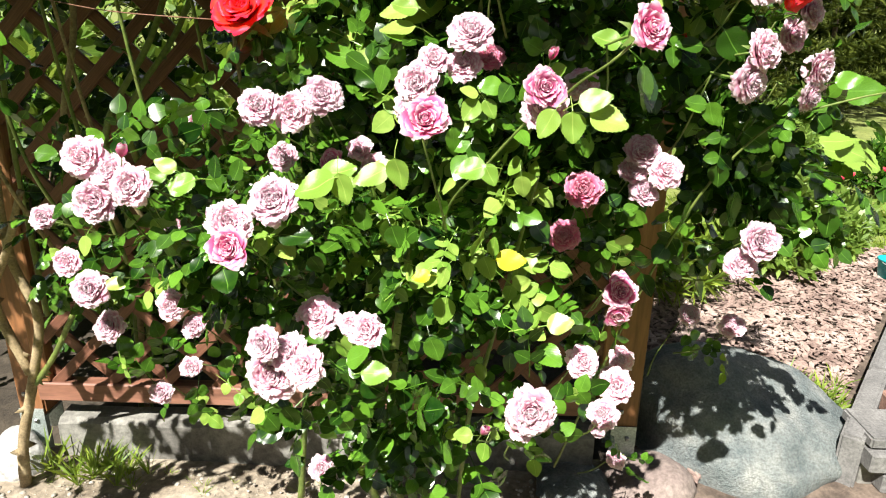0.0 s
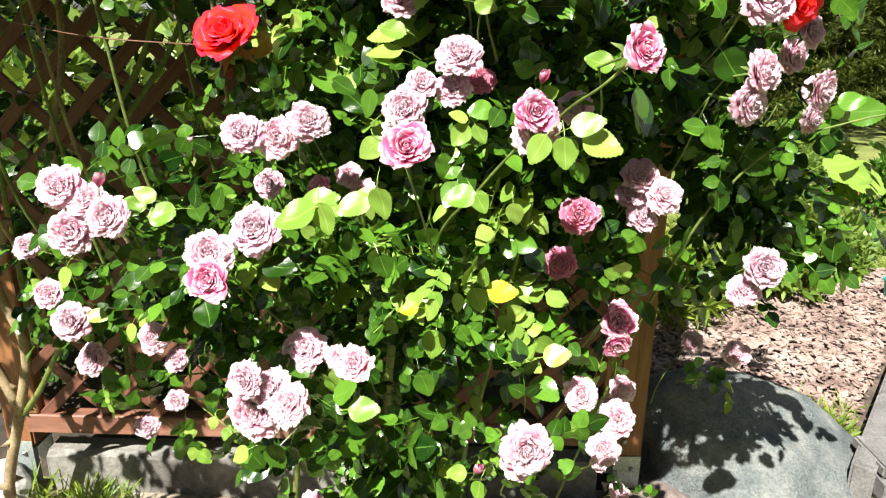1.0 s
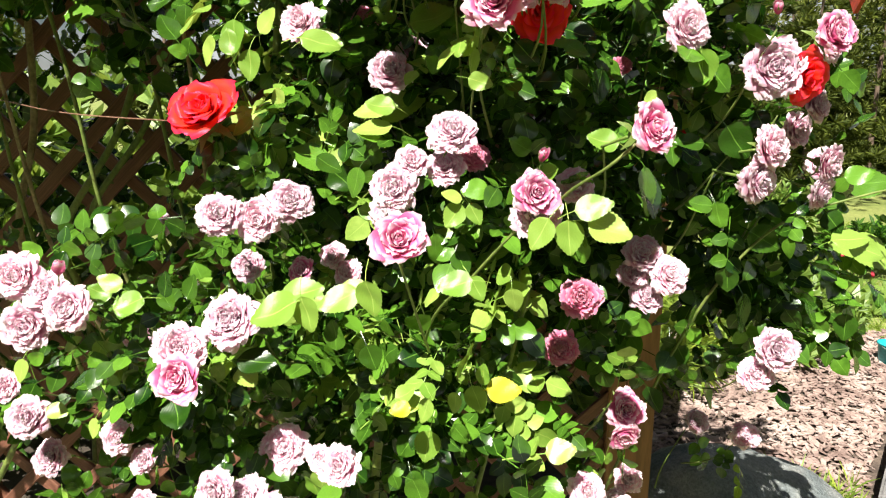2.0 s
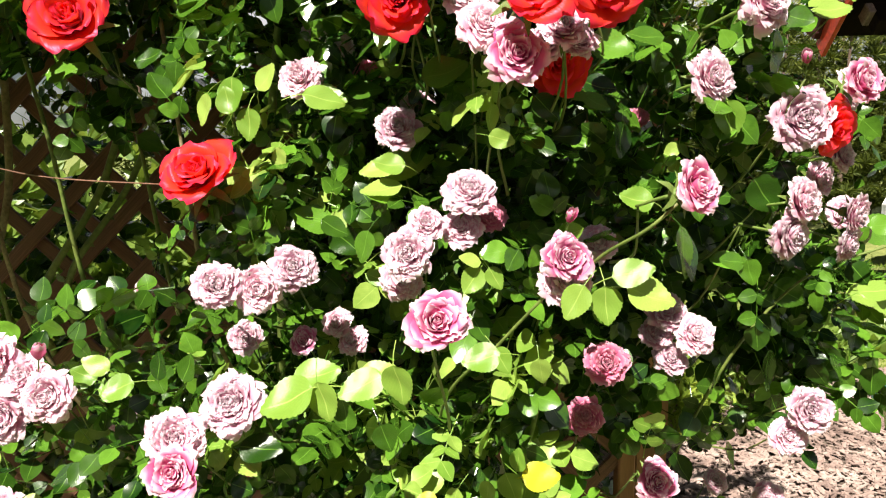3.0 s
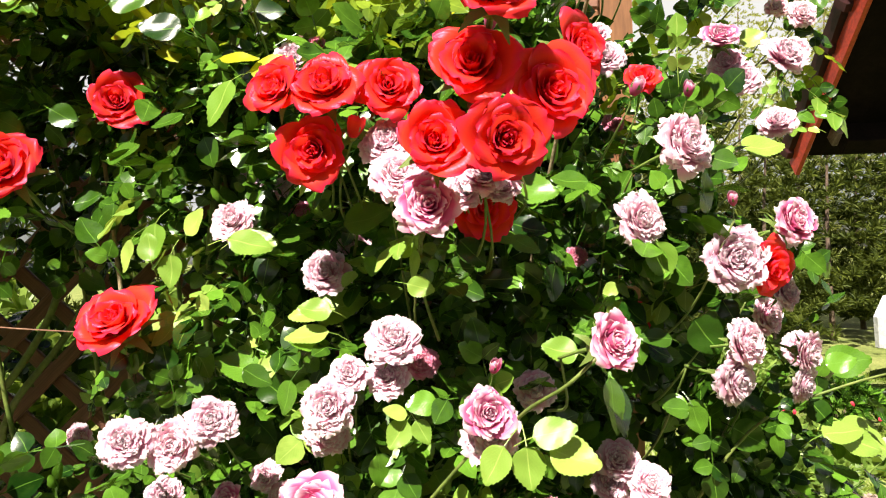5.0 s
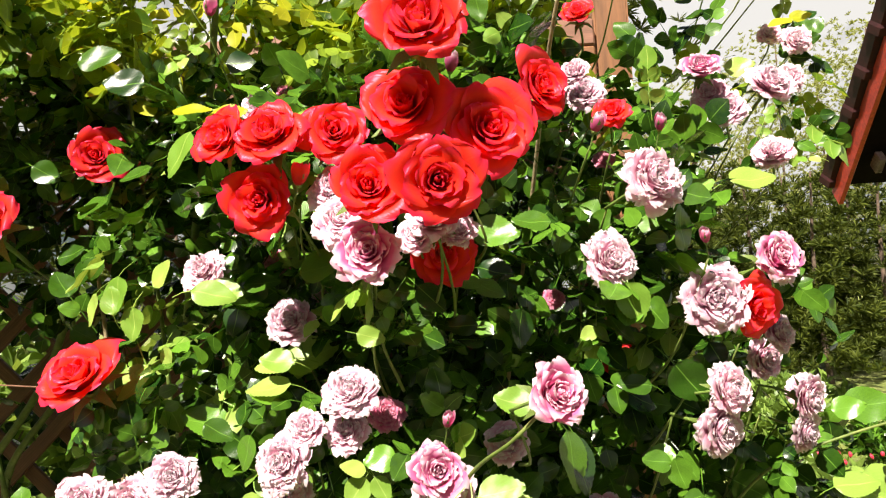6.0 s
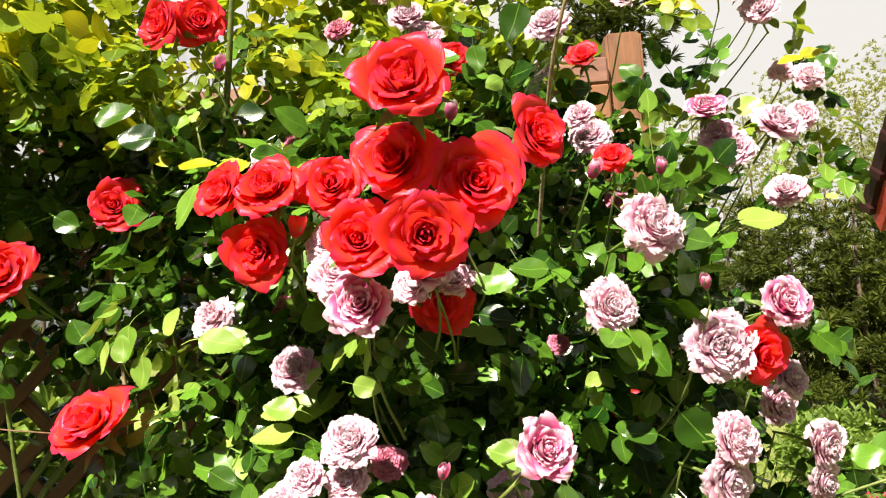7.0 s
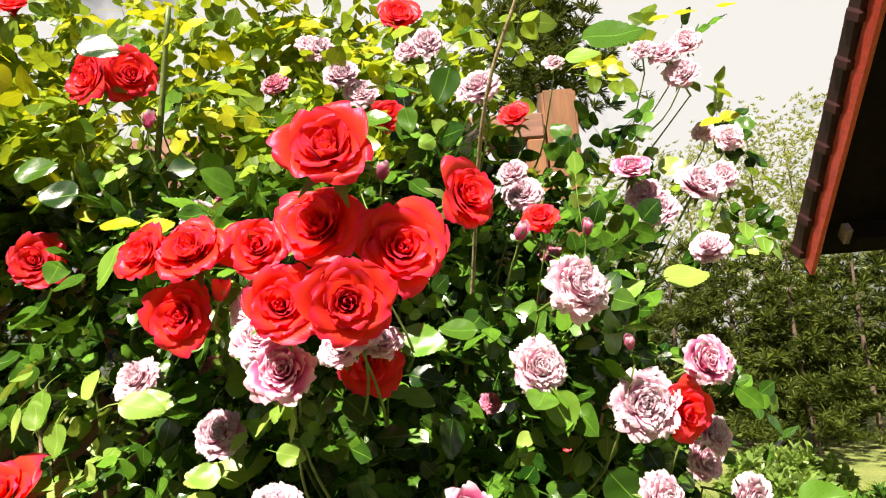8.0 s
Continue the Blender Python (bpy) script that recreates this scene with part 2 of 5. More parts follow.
# ---- builders ----
def mesh_of(name, verts, faces, material, uvs=None, smooth=True):
    me = bpy.data.meshes.new(name)
    me.from_pydata([tuple(v) for v in verts], [], [tuple(f) for f in faces])
    if uvs is not None:
        lay = me.uv_layers.new(name="leaf")
        idx = np.empty(len(me.loops), dtype=np.int32)
        me.loops.foreach_get("vertex_index", idx)
        lay.data.foreach_set("uv", np.asarray(uvs, dtype=np.float32)[idx].ravel())
    if smooth:
        me.polygons.foreach_set("use_smooth", [True] * len(me.polygons))
    me.materials.append(material)
    me.update()
    return me


def part(name, me, parent=None, label="", m=None, kind=""):
    ob = new(name, me)
    if parent is not None:
        ob.parent = parent
    if m is not None:
        ob.matrix_basis = m
    return tagged(ob, label, kind=kind)


def bm_mesh(name, bm, material, smooth=False):
    me = bpy.data.meshes.new(name)
    bm.to_mesh(me)
    bm.free()
    if smooth:
        me.polygons.foreach_set("use_smooth", [True] * len(me.polygons))
    me.materials.append(material)
    return me


def box_mesh(name, size, material, bevel=0.004, segments=1):
    bm = bmesh.new()
    bmesh.ops.create_cube(bm, size=1.0)
    bmesh.ops.scale(bm, vec=Vector(size), verts=bm.verts)
    if bevel:
        bmesh.ops.bevel(bm, geom=bm.edges[:], offset=bevel, segments=segments, affect="EDGES")
    return bm_mesh(name, bm, material)


def spline(points, n):
    """Catmull-Rom through the points, n steps a span."""
    p = [Vector(q) for q in points]
    p = [2 * p[0] - p[1]] + p + [2 * p[-1] - p[-2]]
    out = []
    for i in range(1, len(p) - 2):
        for k in range(n):
            t = k / n
            a, b, c, d = p[i - 1:i + 3]
            out.append(0.5 * (2 * b + (c - a) * t + (2 * a - 5 * b + 4 * c - d) * t * t + (3 * b - a - 3 * c + d) * t ** 3))
    out.append(p[-2])
    return out


def tube(points, r0, r1, sides=7, n=6, thorns=0, wob=0.0, rng=random):
    """A tapered stem along the points, with knots and thorns. Returns verts, faces."""
    path = spline(points, n)
    verts, faces = [], []
    ref = Vector((0.3, -0.8, 0.5))
    for i, q in enumerate(path):
        d = (path[min(i + 1, len(path) - 1)] - path[max(i - 1, 0)]).normalized()
        a = d.cross(ref).normalized()
        b = d.cross(a)
        r = (r0 + (r1 - r0) * i / (len(path) - 1)) * (1 + wob * (rng.random() - 0.5))
        for k in range(sides):
            w = 2 * math.pi * k / sides
            verts.append(q + r * (math.cos(w) * a + math.sin(w) * b))
    for i in range(len(path) - 1):
        for k in range(sides):
            j = (k + 1) % sides
            faces.append((i * sides + k, i * sides + j, (i + 1) * sides + j, (i + 1) * sides + k))
    faces.append(tuple(range(sides))[::-1])
    faces.append(tuple(range((len(path) - 1) * sides, len(path) * sides)))
    for _ in range(thorns):
        i = rng.randrange(1, len(path) - 1)
        d = (path[i + 1] - path[i - 1]).normalized()
        o = Vector((rng.uniform(-1, 1), rng.uniform(-1, 1), rng.uniform(-1, 1))).cross(d).normalized()
        r = r0 + (r1 - r0) * i / (len(path) - 1)
        c, s = path[i] + o * r * 0.9, len(verts)
        u = d.cross(o)
        verts += [c + d * r * 0.7, c - d * r * 0.7 + u * r * 0.4, c - d * r * 0.7 - u * r * 0.4, c + o * r * 1.5 - d * r * 0.6]
        faces += [(s, s + 1, s + 3), (s + 1, s + 2, s + 3), (s + 2, s, s + 3)]
    return verts, faces


def stem(name, points, r0, r1, material, parent, label="", **kw):
    v, f = tube(points, r0, r1, **kw)
    return part(name, mesh_of(name, v, f, material), parent, label)


def petal(az, length, width, bend0, bend1, lift, base_r, ruffle, rng, nu=5, nv=5, curl=0.0, wavy=1.0):
    """One round-tipped petal of a flower whose axis is z: grid of points, faces and (across, along) coordinates."""
    verts, uvs, faces = [], [], []
    ph, k = rng.uniform(0, 6.3), wavy * rng.uniform(2.2, 3.6)
    dip, tilt = rng.uniform(0.0, 0.09), rng.uniform(-0.14, 0.14)
    for j in range(nv):
        v0 = 1 - (1 - j / (nv - 1)) ** 1.55
        half = width * (0.26 + 0.74 * math.sin(0.5 * math.pi * min(1.0, v0 / 0.62)))
        if v0 > 0.62:
            half *= math.sqrt(1 - ((v0 - 0.62) / 0.40) ** 2)
        for i in range(nu):
            u = -1 + 2 * i / (nu - 1)
            v = v0 * (1 - dip * math.exp(-9 * u * u) * v0 + tilt * u * v0)
            steps, r, z = 8, base_r, lift
            for s in range(steps):
                w = v * (s + 0.5) / steps
                phi = bend0 + (bend1 - bend0) * w ** 1.5 + curl * max(0.0, (w - 0.62) / 0.38) ** 1.5
                r += math.sin(phi) * length * v / steps
                z += math.cos(phi) * length * v / steps
            side = u * half
            wrap = max(-1.3, min(1.3, side / max(r, 0.55 * width)))
            edge = v0 * v0 * (0.4 + 0.6 * u * u)
            rr = max(r, 0.02) + ruffle * edge * math.sin(k * u * 2 + ph)
            z += ruffle * edge * math.cos(k * u * 2.4 + ph) * 0.8 - 0.08 * width * u * u * v0
            verts.append((rr * math.cos(az + wrap), rr * math.sin(az + wrap), z))
            uvs.append((u, v0))
    for j in range(nv - 1):
        for i in range(nu - 1):
            a = j * nu + i
            faces.append((a, a + 1, a + nu + 1, a + nu))
    return verts, faces, uvs


def bloom_mesh(name, material, kind, seed):
    """A rose of radius about 1 round the z axis, its heart upwards; all petals grow from one receptacle."""
    rng = random.Random(seed)
    verts, faces, uvs = [(0, 0, -0.45)], [], [(0, 0)]
    count = {"full": 84, "cup": 40, "red": 21, "bud": 9}[kind]
    full = rng.uniform(0.85, 1.12)
    for i in range(count):
        f = i / (count - 1)
        az = i * 2.39996 + rng.uniform(-0.4, 0.4)
        j = rng.uniform(0.84, 1.14)
        if kind == "full":
            p = petal(az, (0.34 + 0.29 * f) * j, 0.20 + 0.27 * f, radians(-4 + 56 * f ** 1.5), radians(-14 + full * 122 * f ** 1.35 + rng.uniform(-20, 20)), 0.04 - 0.26 * f + rng.uniform(-0.04, 0.04), 0.04 + 0.42 * f ** 0.8, 0.05 + 0.035 * f, rng, 7, 6, 0.35 * f, 1.3)
        elif kind == "cup":
            p = petal(az, (0.46 + 0.46 * f) * j, 0.24 + 0.40 * f, radians(2 + 26 * f), radians(-26 + 104 * f ** 1.25 + rng.uniform(-8, 8)), 0.10 - 0.26 * f, 0.03 + 0.34 * f, 0.025 + 0.05 * f, rng, 9, 7, 0.9 * f)
        elif kind == "red":
            p = petal(az, (0.40 + 0.50 * f) * j, 0.38 + 0.42 * f, radians(4 + 36 * f), radians(-18 + full * 106 * f ** 1.1 + rng.uniform(-12, 12)), 0.0 - 0.20 * f, 0.04 + 0.24 * f, 0.03 + 0.04 * f, rng, 11, 9, 0.5 * f + 0.1, 0.9)
        else:
            p = petal(az, (1.5 + 0.2 * f) * j, 0.42 + 0.25 * f, radians(24 + 14 * f), radians(-42 + 22 * f), -0.8, 0.03 + 0.05 * f, 0.02, rng)
        n, wide = len(verts), {"red": 11, "full": 7, "cup": 9, "bud": 5}[kind]
        verts += p[0]
        uvs += p[2]
        faces += [tuple(a + n for a in q) for q in p[1]]
        faces += [(0, n + k + 1, n + k) for k in range(wide - 1)]
    return mesh_of(name, verts, faces, material, uvs)


def calyx_mesh(name, bud=False):
    """Receptacle, five sepals and a short length of pedicel under a rose of radius 1."""
    verts, faces = tube([(0, 0, -2.3), (0.05, 0.03, -1.5), (0, 0, -0.75)], 0.055, 0.07, 6, 3)
    n = len(verts)
    rings = [(-0.80, 0.08), (-0.70, 0.20), (-0.55, 0.24), (-0.40, 0.16)]
    for z, r in rings:
        for k in range(8):
            w = k * math.pi / 4
            verts.append((r * math.cos(w), r * math.sin(w), z))
    for i in range(len(rings) - 1):
        for k in range(8):
            j = (k + 1) % 8
            faces.append((n + i * 8 + k, n + i * 8 + j, n + i * 8 + 8 + j, n + i * 8 + 8 + k))
    for s in range(5):
        w, n = s * 2 * math.pi / 5, len(verts)
        out = [(0.16, -0.48, 0.13), (0.5, -0.42 if not bud else 0.1, 0.11), (0.85 if not bud else 0.42, -0.62 if not bud else 0.7, 0.012)]
        for r, z, h in out:
            for e in (-1, 1):
                verts.append((r * math.cos(w) - e * h * math.sin(w), r * math.sin(w) + e * h * math.cos(w), z))
        faces += [(n, n + 1, n + 3, n + 2), (n + 2, n + 3, n + 5, n + 4)]
    return mesh_of(name, verts, faces, SEPAL)


def leaflet(length, width, curl, fold, fine, rng, slim=0.0):
    """A toothed oval blade from the origin along +y, facing +z."""
    nv, cols = (21, (-1, -0.5, 0, 0.5, 1)) if fine else (7, (-1, 0, 1))
    verts, uvs, faces = [], [], []
    for j in range(nv):
        v = j / (nv - 1)
        h = width * (math.sin(math.pi * v ** (0.72 + slim)) ** 0.74 + 0.03 * (1 - v))
        tooth = (0.03 if j % 2 else -0.015) * width if 0 < j < nv - 1 and fine else 0
        for u in cols:
            x = u * (h + (tooth if abs(u) == 1 else 0))
            z = -fold * width * (1 - abs(u)) * math.sin(math.pi * v) - curl * length * v * v + 0.05 * width * math.sin(9 * v + 3 * u)
            y = length * v + (0.02 * length if tooth > 0 and abs(u) == 1 else 0)
            verts.append((x, y, z))
            uvs.append((u, v))
    c = len(cols)
    for j in range(nv - 1):
        for i in range(c - 1):
            a = j * c + i
            faces.append((a, a + 1, a + c + 1, a + c))
    return verts, faces, uvs


def leaf_arrays(seed, fine, pairs=2, size=0.045, slim=0.0):
    """A pinnate rose leaf from the origin along +y: stalk, side leaflets and one at the end."""
    rng = random.Random(seed)
    V, F, U = [], [], []

    def add(v, f, u, m):
        n = len(V)
        V.extend(m @ Vector(q) for q in v)
        F.extend(tuple(a + n for a in q) for q in f)
        U.extend(u)
    total = size * (1.15 + 0.55 * pairs)
    droop = rng.uniform(0.05, 0.30)
    at = lambda s: Vector((0, total * s, -droop * total * s * s))
    for k in range(4):
        a, b = at(k / 4), at((k + 1) / 4)
        w = 0.0008
        add([(-w, 0, 0), (w, 0, 0), (w, 1, 0), (-w, 1, 0)], [(0, 1, 2, 3)], [(0.5, 0.5), (0.6, 0.5), (0.6, 0.6), (0.5, 0.6)],
            Matrix.Translation(a) @ Matrix(((1, 0, 0, 0), (0, (b - a).y, 0, 0), (0, (b - a).z, 1, 0), (0, 0, 0, 1))))
    for p in range(pairs):
        s = 0.42 + 0.42 * p / max(1, pairs - 1) if pairs > 1 else 0.6
        for e in (-1, 1):
            sc = size * rng.uniform(0.72, 0.98)
            v, f, u = leaflet(sc, sc * 0.41, rng.uniform(-0.05, 0.25), rng.uniform(-0.1, 0.35), fine, rng, slim)
            m = Matrix.Translation(at(s)) @ pose(0, 0, 0, rng.uniform(-25, 12), e * rng.uniform(-5, 28), -e * rng.uniform(48, 78))
            add(v, f, u, m)
    sc = size * rng.uniform(1.0, 1.2)
    v, f, u = leaflet(sc, sc * 0.42, rng.uniform(0.0, 0.3), rng.uniform(0, 0.3), fine, rng, slim)
    add(v, f, u, Matrix.Translation(at(1.0)) @ pose(0, 0, 0, -25 * droop * 4, rng.uniform(-12, 12), rng.uniform(-8, 8)))
    return np.array([tuple(q) for q in V]), F, np.array(U)


def scatter(name, protos, mats, material, parent=None, label="", kind="stuff"):
    """One mesh of many copies: mats is a list of (prototype number, 4 x 4 matrix)."""
    allv, allf, allu, n = [], [], [], 0
    for k, m in mats:
        v, f, u = protos[k]
        a = np.array(m)
        allv.append(v @ a[:3, :3].T + a[:3, 3])
        allf.extend([tuple(q + n for q in g) for g in f])
        allu.append(u)
        n += len(v)
    return part(name, mesh_of(name, np.concatenate(allv), allf, material, np.concatenate(allu)), parent, label, kind=kind)


def aim(place, along, up, scale=1.0):
    """A pose with +y along the first way and +z as near as can be to the second."""
    y = Vector(along).normalized()
    z = Vector(up)
    z = (z - y * z.dot(y)).normalized()
    x = y.cross(z)
    return Matrix.Translation(place) @ Matrix((x, y, z)).transposed().to_4x4() @ Matrix.Scale(scale, 4)


def thing(name, place, label, category, group=""):
    ob = new(name)
    ob.empty_display_size = 0.05
    ob.location = place
    return tagged(ob, label, category, group)


def under(name, me, parent, label="", kind=""):
    """A part given in world places, under a thing."""
    ob = part(name, me, parent, label, kind=kind)
    ob.matrix_parent_inverse = Matrix.Translation(-parent.location)
    return ob


def boulder(name, place, size, material, seed, label, turn=0.0, flat=0.35, lean=0.0):
    rng = random.Random(seed)
    off = Vector((rng.uniform(-9, 9), rng.uniform(-9, 9), rng.uniform(-9, 9)))
    bm = bmesh.new()
    bmesh.ops.create_icosphere(bm, subdivisions=5, radius=1.0)
    for v in bm.verts:
        d = v.co.normalized()
        k = 1 + 0.26 * noise.noise(d * 0.9 + off) + 0.09 * noise.noise(d * 2.3 + off) + 0.025 * noise.noise(d * 7 + off)
        v.co = d * k
        v.co.z = max(v.co.z, -flat)
        v.co.z *= 1 - lean * d.x if v.co.z > 0 else 1
        v.co = Vector((v.co.x * size[0], v.co.y * size[1], v.co.z * size[2]))
    me = bm_mesh(name, bm, material, True)
    ob = part(name, me, None, label, pose(*place, 0, 0, turn))
    return tagged(ob, category="boulder")

# ---- ground ----
def sheet(name, x0, x1, y0, y1, step, z, rough, material, label, edge=0.0, seed=0):
    """A ground sheet with uneven relief; its rim dips below what it lies on."""
    nx, ny = max(2, int((x1 - x0) / step)), max(2, int((y1 - y0) / step))
    verts, faces = [], []
    for j in range(ny + 1):
        for i in range(nx + 1):
            x, y = x0 + (x1 - x0) * i / nx, y0 + (y1 - y0) * j / ny
            h = rough * (noise.noise((x * 3, y * 3, seed)) + 0.5 * noise.noise((x * 11, y * 11, seed)) + 0.3 * noise.noise((x * 33, y * 33, seed)))
            if edge:
                d = min(x - x0, x1 - x, y - y0, y1 - y) + 0.5 * edge * noise.noise((x * 2, y * 2, seed + 5))
                h -= 0.05 * max(0.0, 1 - d / edge) ** 2
            verts.append((x, y, z + h))
    for j in range(ny):
        for i in range(nx):
            a = j * (nx + 1) + i
            faces.append((a, a + 1, a + nx + 2, a + nx + 1))
    ob = part(name, mesh_of(name, verts, faces, material), None, label)
    return tagged(ob, category=name.split("_")[0], kind="structure")


def horizon_ground():
    xs = [-3000, -300, -40, -12, -6, -3, 0, 3, 6, 12, 24, 60, 300, 3000]
    verts = [(x, y, -0.035) for y in xs for x in xs]
    n = len(xs)
    faces = [(j * n + i, j * n + i + 1, (j + 1) * n + i + 1, (j + 1) * n + i) for j in range(n - 1) for i in range(n - 1)]
    ob = part("ground", mesh_of("ground", verts, faces, LAWN), None, "mown sunlit yellow-green lawn reaching the far trees")
    return tagged(ob, category="ground", kind="structure")


horizon_ground()
soil = sheet("soil_bed", -3.2, 0.62, 0.95, 1.75, 0.025, 0.005, 0.014, SOIL, "dry pale sandy soil bed in front of the trellis", 0.12, 1)
mulch = sheet("mulch_bed", 0.45, 3.0, 1.45, 3.75, 0.035, 0.0, 0.016, MULCH, "bed covered with pale brown bark mulch chips", 0.15, 2)

# added sheet over the lawn; its dark colour stands for the shade there
sheet("soil_behind", -4.0, 0.55, 1.70, 3.6, 0.05, -0.005, 0.016, SHADESOIL, "soil sheet behind the trellis, coloured dark to stand for shade", 0.1, 3)

# ---- kerb under the trellis ----
def kerb():
    bm = bmesh.new()
    nx = 60
    rows = []
    for i in range(nx + 1):
        x = -1.09 + 1.54 * i / nx
        w = 0.006 * noise.noise((x * 6, 1, 3)) + 0.004 * noise.noise((x * 25, 1, 3))
        rows.append([bm.verts.new(p) for p in ((x, 1.635 + w, -0.06), (x, 1.64 + w, 0.115 + w), (x, 1.655, 0.13 + w), (x, 1.715, 0.13 - w), (x, 1.73, 0.11), (x, 1.73, -0.06))])
    for a, b in zip(rows, rows[1:]):
        for k in range(5):
            bm.faces.new((a[k], b[k], b[k + 1], a[k + 1]))
    for r in (rows[0], rows[-1]):
        bm.faces.new(r)
    bmesh.ops.recalc_face_normals(bm, faces=bm.faces)
    ob = part("kerb", bm_mesh("kerb", bm, CONCRETE), None, "low weathered grey concrete kerb under the trellis")
    return tagged(ob, category="kerb", kind="structure")


kerb()

# ---- trellis ----
TX0, TX1, TY, TZ0, TZ1 = -1.17, 0.531, 1.66, 0.19, 1.90


def trellis():
    t = thing("trellis", (TX0, TY, 0), "dark red-brown stained wooden diamond trellis on steel post shoes", "trellis")
    post_me = box_mesh("post", (0.078, 0.078, 1.83), WOOD, 0.006, 2)
    for x, top in ((TX0, 0.0), (TX1, 0.0)):
        p = part("post", post_me, t, "", pose(x - TX0, 0.036, 0.13 + 0.915))
        s = part("post_shoe", shoe_mesh(), p, "galvanised steel post shoe", pose(0, 0, -0.915))
        bolt = box_mesh("bolt", (0.013, 0.008, 0.013), SCREW, 0.003)
        for dx, dz in ((0.012, -0.035), (-0.012, 0.05)):
            part("bolt", bolt, p, "", pose(dx, -0.0475 if dz < 0 else -0.0435, -0.915 + dz + 0.02))
    w = TX1 - TX0 - 0.082
    rail = box_mesh("rail", (w, 0.045, 0.058), WOOD_H, 0.004)
    for z in (TZ0 + 0.029, TZ1 - 0.029):
        part("rail", rail, t, "", pose((TX1 - TX0) / 2, 0.0, z))
    stile = box_mesh("stile", (0.04, 0.045, TZ1 - TZ0 - 0.12), WOOD, 0.004)
    for x in (0.061, TX1 - TX0 - 0.061):
        part("stile", stile, t, "", pose(x, 0.0, (TZ0 + TZ1) / 2))
    # two crossing layers of diagonal slats, cut to the frame
    x0, x1, z0, z1 = TX0 + 0.05, TX1 - 0.05, TZ0 + 0.05, TZ1 - 0.05
    pitch = 0.152
    for way, dy in ((1, -0.008), (-1, 0.006)):
        c = -4.0
        while c < 4.0:
            # the line z = way * x + c, clipped to the opening
            ends = []
            for x in (x0, x1):
                z = way * x + c
                if z0 <= z <= z1:
                    ends.append((x, z))
            for z in (z0, z1):
                x = (z - c) / way
                if x0 < x < x1:
                    ends.append((x, z))
            c += pitch
            if len(ends) < 2:
                continue
            (ax, az), (bx, bz) = sorted(ends)[0], sorted(ends)[-1]
            length = math.hypot(bx - ax, bz - az)
            if length < 0.06:
                continue
            me = box_mesh("slat", (length + 0.012, 0.011, 0.030), SLAT, 0.002)
            part("slat", me, t, "", pose((ax + bx) / 2 - TX0, dy, (az + bz) / 2, 0, -math.degrees(math.atan2(bz - az, bx - ax)), 0))
    return t


def shoe_mesh():
    """A U-shaped shoe: two plates, a floor and a spike."""
    bm = bmesh.new()
    for sx, size, at in ((0, (0.072, 0.003, 0.115), (0, -0.0435, -0.035)), (0, (0.072, 0.003, 0.115), (0, 0.0435, -0.035)),
                         (0, (0.072, 0.084, 0.004), (0, 0, -0.005)), (0, (0.02, 0.02, 0.24), (0, 0, -0.13))):
        r = bmesh.ops.create_cube(bm, size=1.0)
        bmesh.ops.scale(bm, vec=Vector(size), verts=r["verts"])
        bmesh.ops.translate(bm, vec=Vector(at), verts=r["verts"])
    return bm_mesh("post_shoe", bm, ZINC)


WOOD_H = plain("stained_rail_wood", [(0.3, (0.20, 0.08, 0.05)), (0.55, (0.32, 0.15, 0.10)), (0.8, (0.45, 0.26, 0.19))], 5, 0.6, 0.35, 0.002, 8, stretch=(0.12, 1, 1))
trellis()

# ---- stones, raised path ----
boulder("boulder", (0.88, 1.88, 0.0), (0.36, 0.28, 0.25), STONE, 5, "large rounded grey-green granite boulder half in shade", 0, 0.35, 0.30)
boulder("boulder", (0.60, 1.60, -0.02), (0.14, 0.12, 0.09), REDSTONE, 9, "small reddish-grey rounded boulder at the post foot")
boulder("boulder", (0.38, 1.58, -0.02), (0.12, 0.10, 0.08), STONE, 13, "small dark grey boulder below the roses")
boulder("boulder", (-1.185, 1.585, 0.02), (0.075, 0.075, 0.10), PALESTONE, 17, "pale grey rounded boulder beside the trellis post")


def raised_path():
    t = thing("raised_path", (1.13, 1.65, 0), "raised garden path edged with pale grey concrete blocks", "path")
    d = Vector((0.6, 0.8, 0))
    yaw = math.degrees(math.atan2(d.y, d.x))
    block = box_mesh("edging_block", (0.49, 0.06, 0.24), PAVER, 0.008, 2)
    for k in range(6):
        c = d * (0.25 + 0.5 * k) + Vector((0.8, -0.6, 0)) * 0.032
        part("edging_block", block, t, "", pose(c.x, c.y, 0.035, 0, 0, yaw))
    riser = box_mesh("riser_block", (0.092, 0.06, 0.062), PAVER, 0.006, 1)
    backing = box_mesh("riser_backing", (1.2, 0.10, 0.20), CONCRETE, 0.004)
    part("riser_backing", backing, t, "", pose(0.68, 0.045, 0.03))
    cap = box_mesh("cap_block", (0.39, 0.16, 0.035), PAVER, 0.006, 2)
    for k in range(3):
        part("cap_block", cap, t, "", pose(0.27 + 0.40 * k, 0.05, 0.142))
    for r in range(2):
        for k in range(12):
            part("riser_block", riser, t, "", pose(0.12 + 0.098 * k + 0.045 * r, -0.022, 0.09 - 0.066 * r))
    brick = box_mesh("paving_brick", (0.195, 0.095, 0.06), BROWNPAVER, 0.005, 1)
    for r in range(14):
        for k in range(5):
            x, y = 0.36 + 0.2 * k + 0.075 * r * 1.0, 0.22 + 0.1 * r
            part("paving_brick", brick, t, "", pose(x + (0.1 if r % 2 else 0), y, 0.115))
    return t


raised_path()

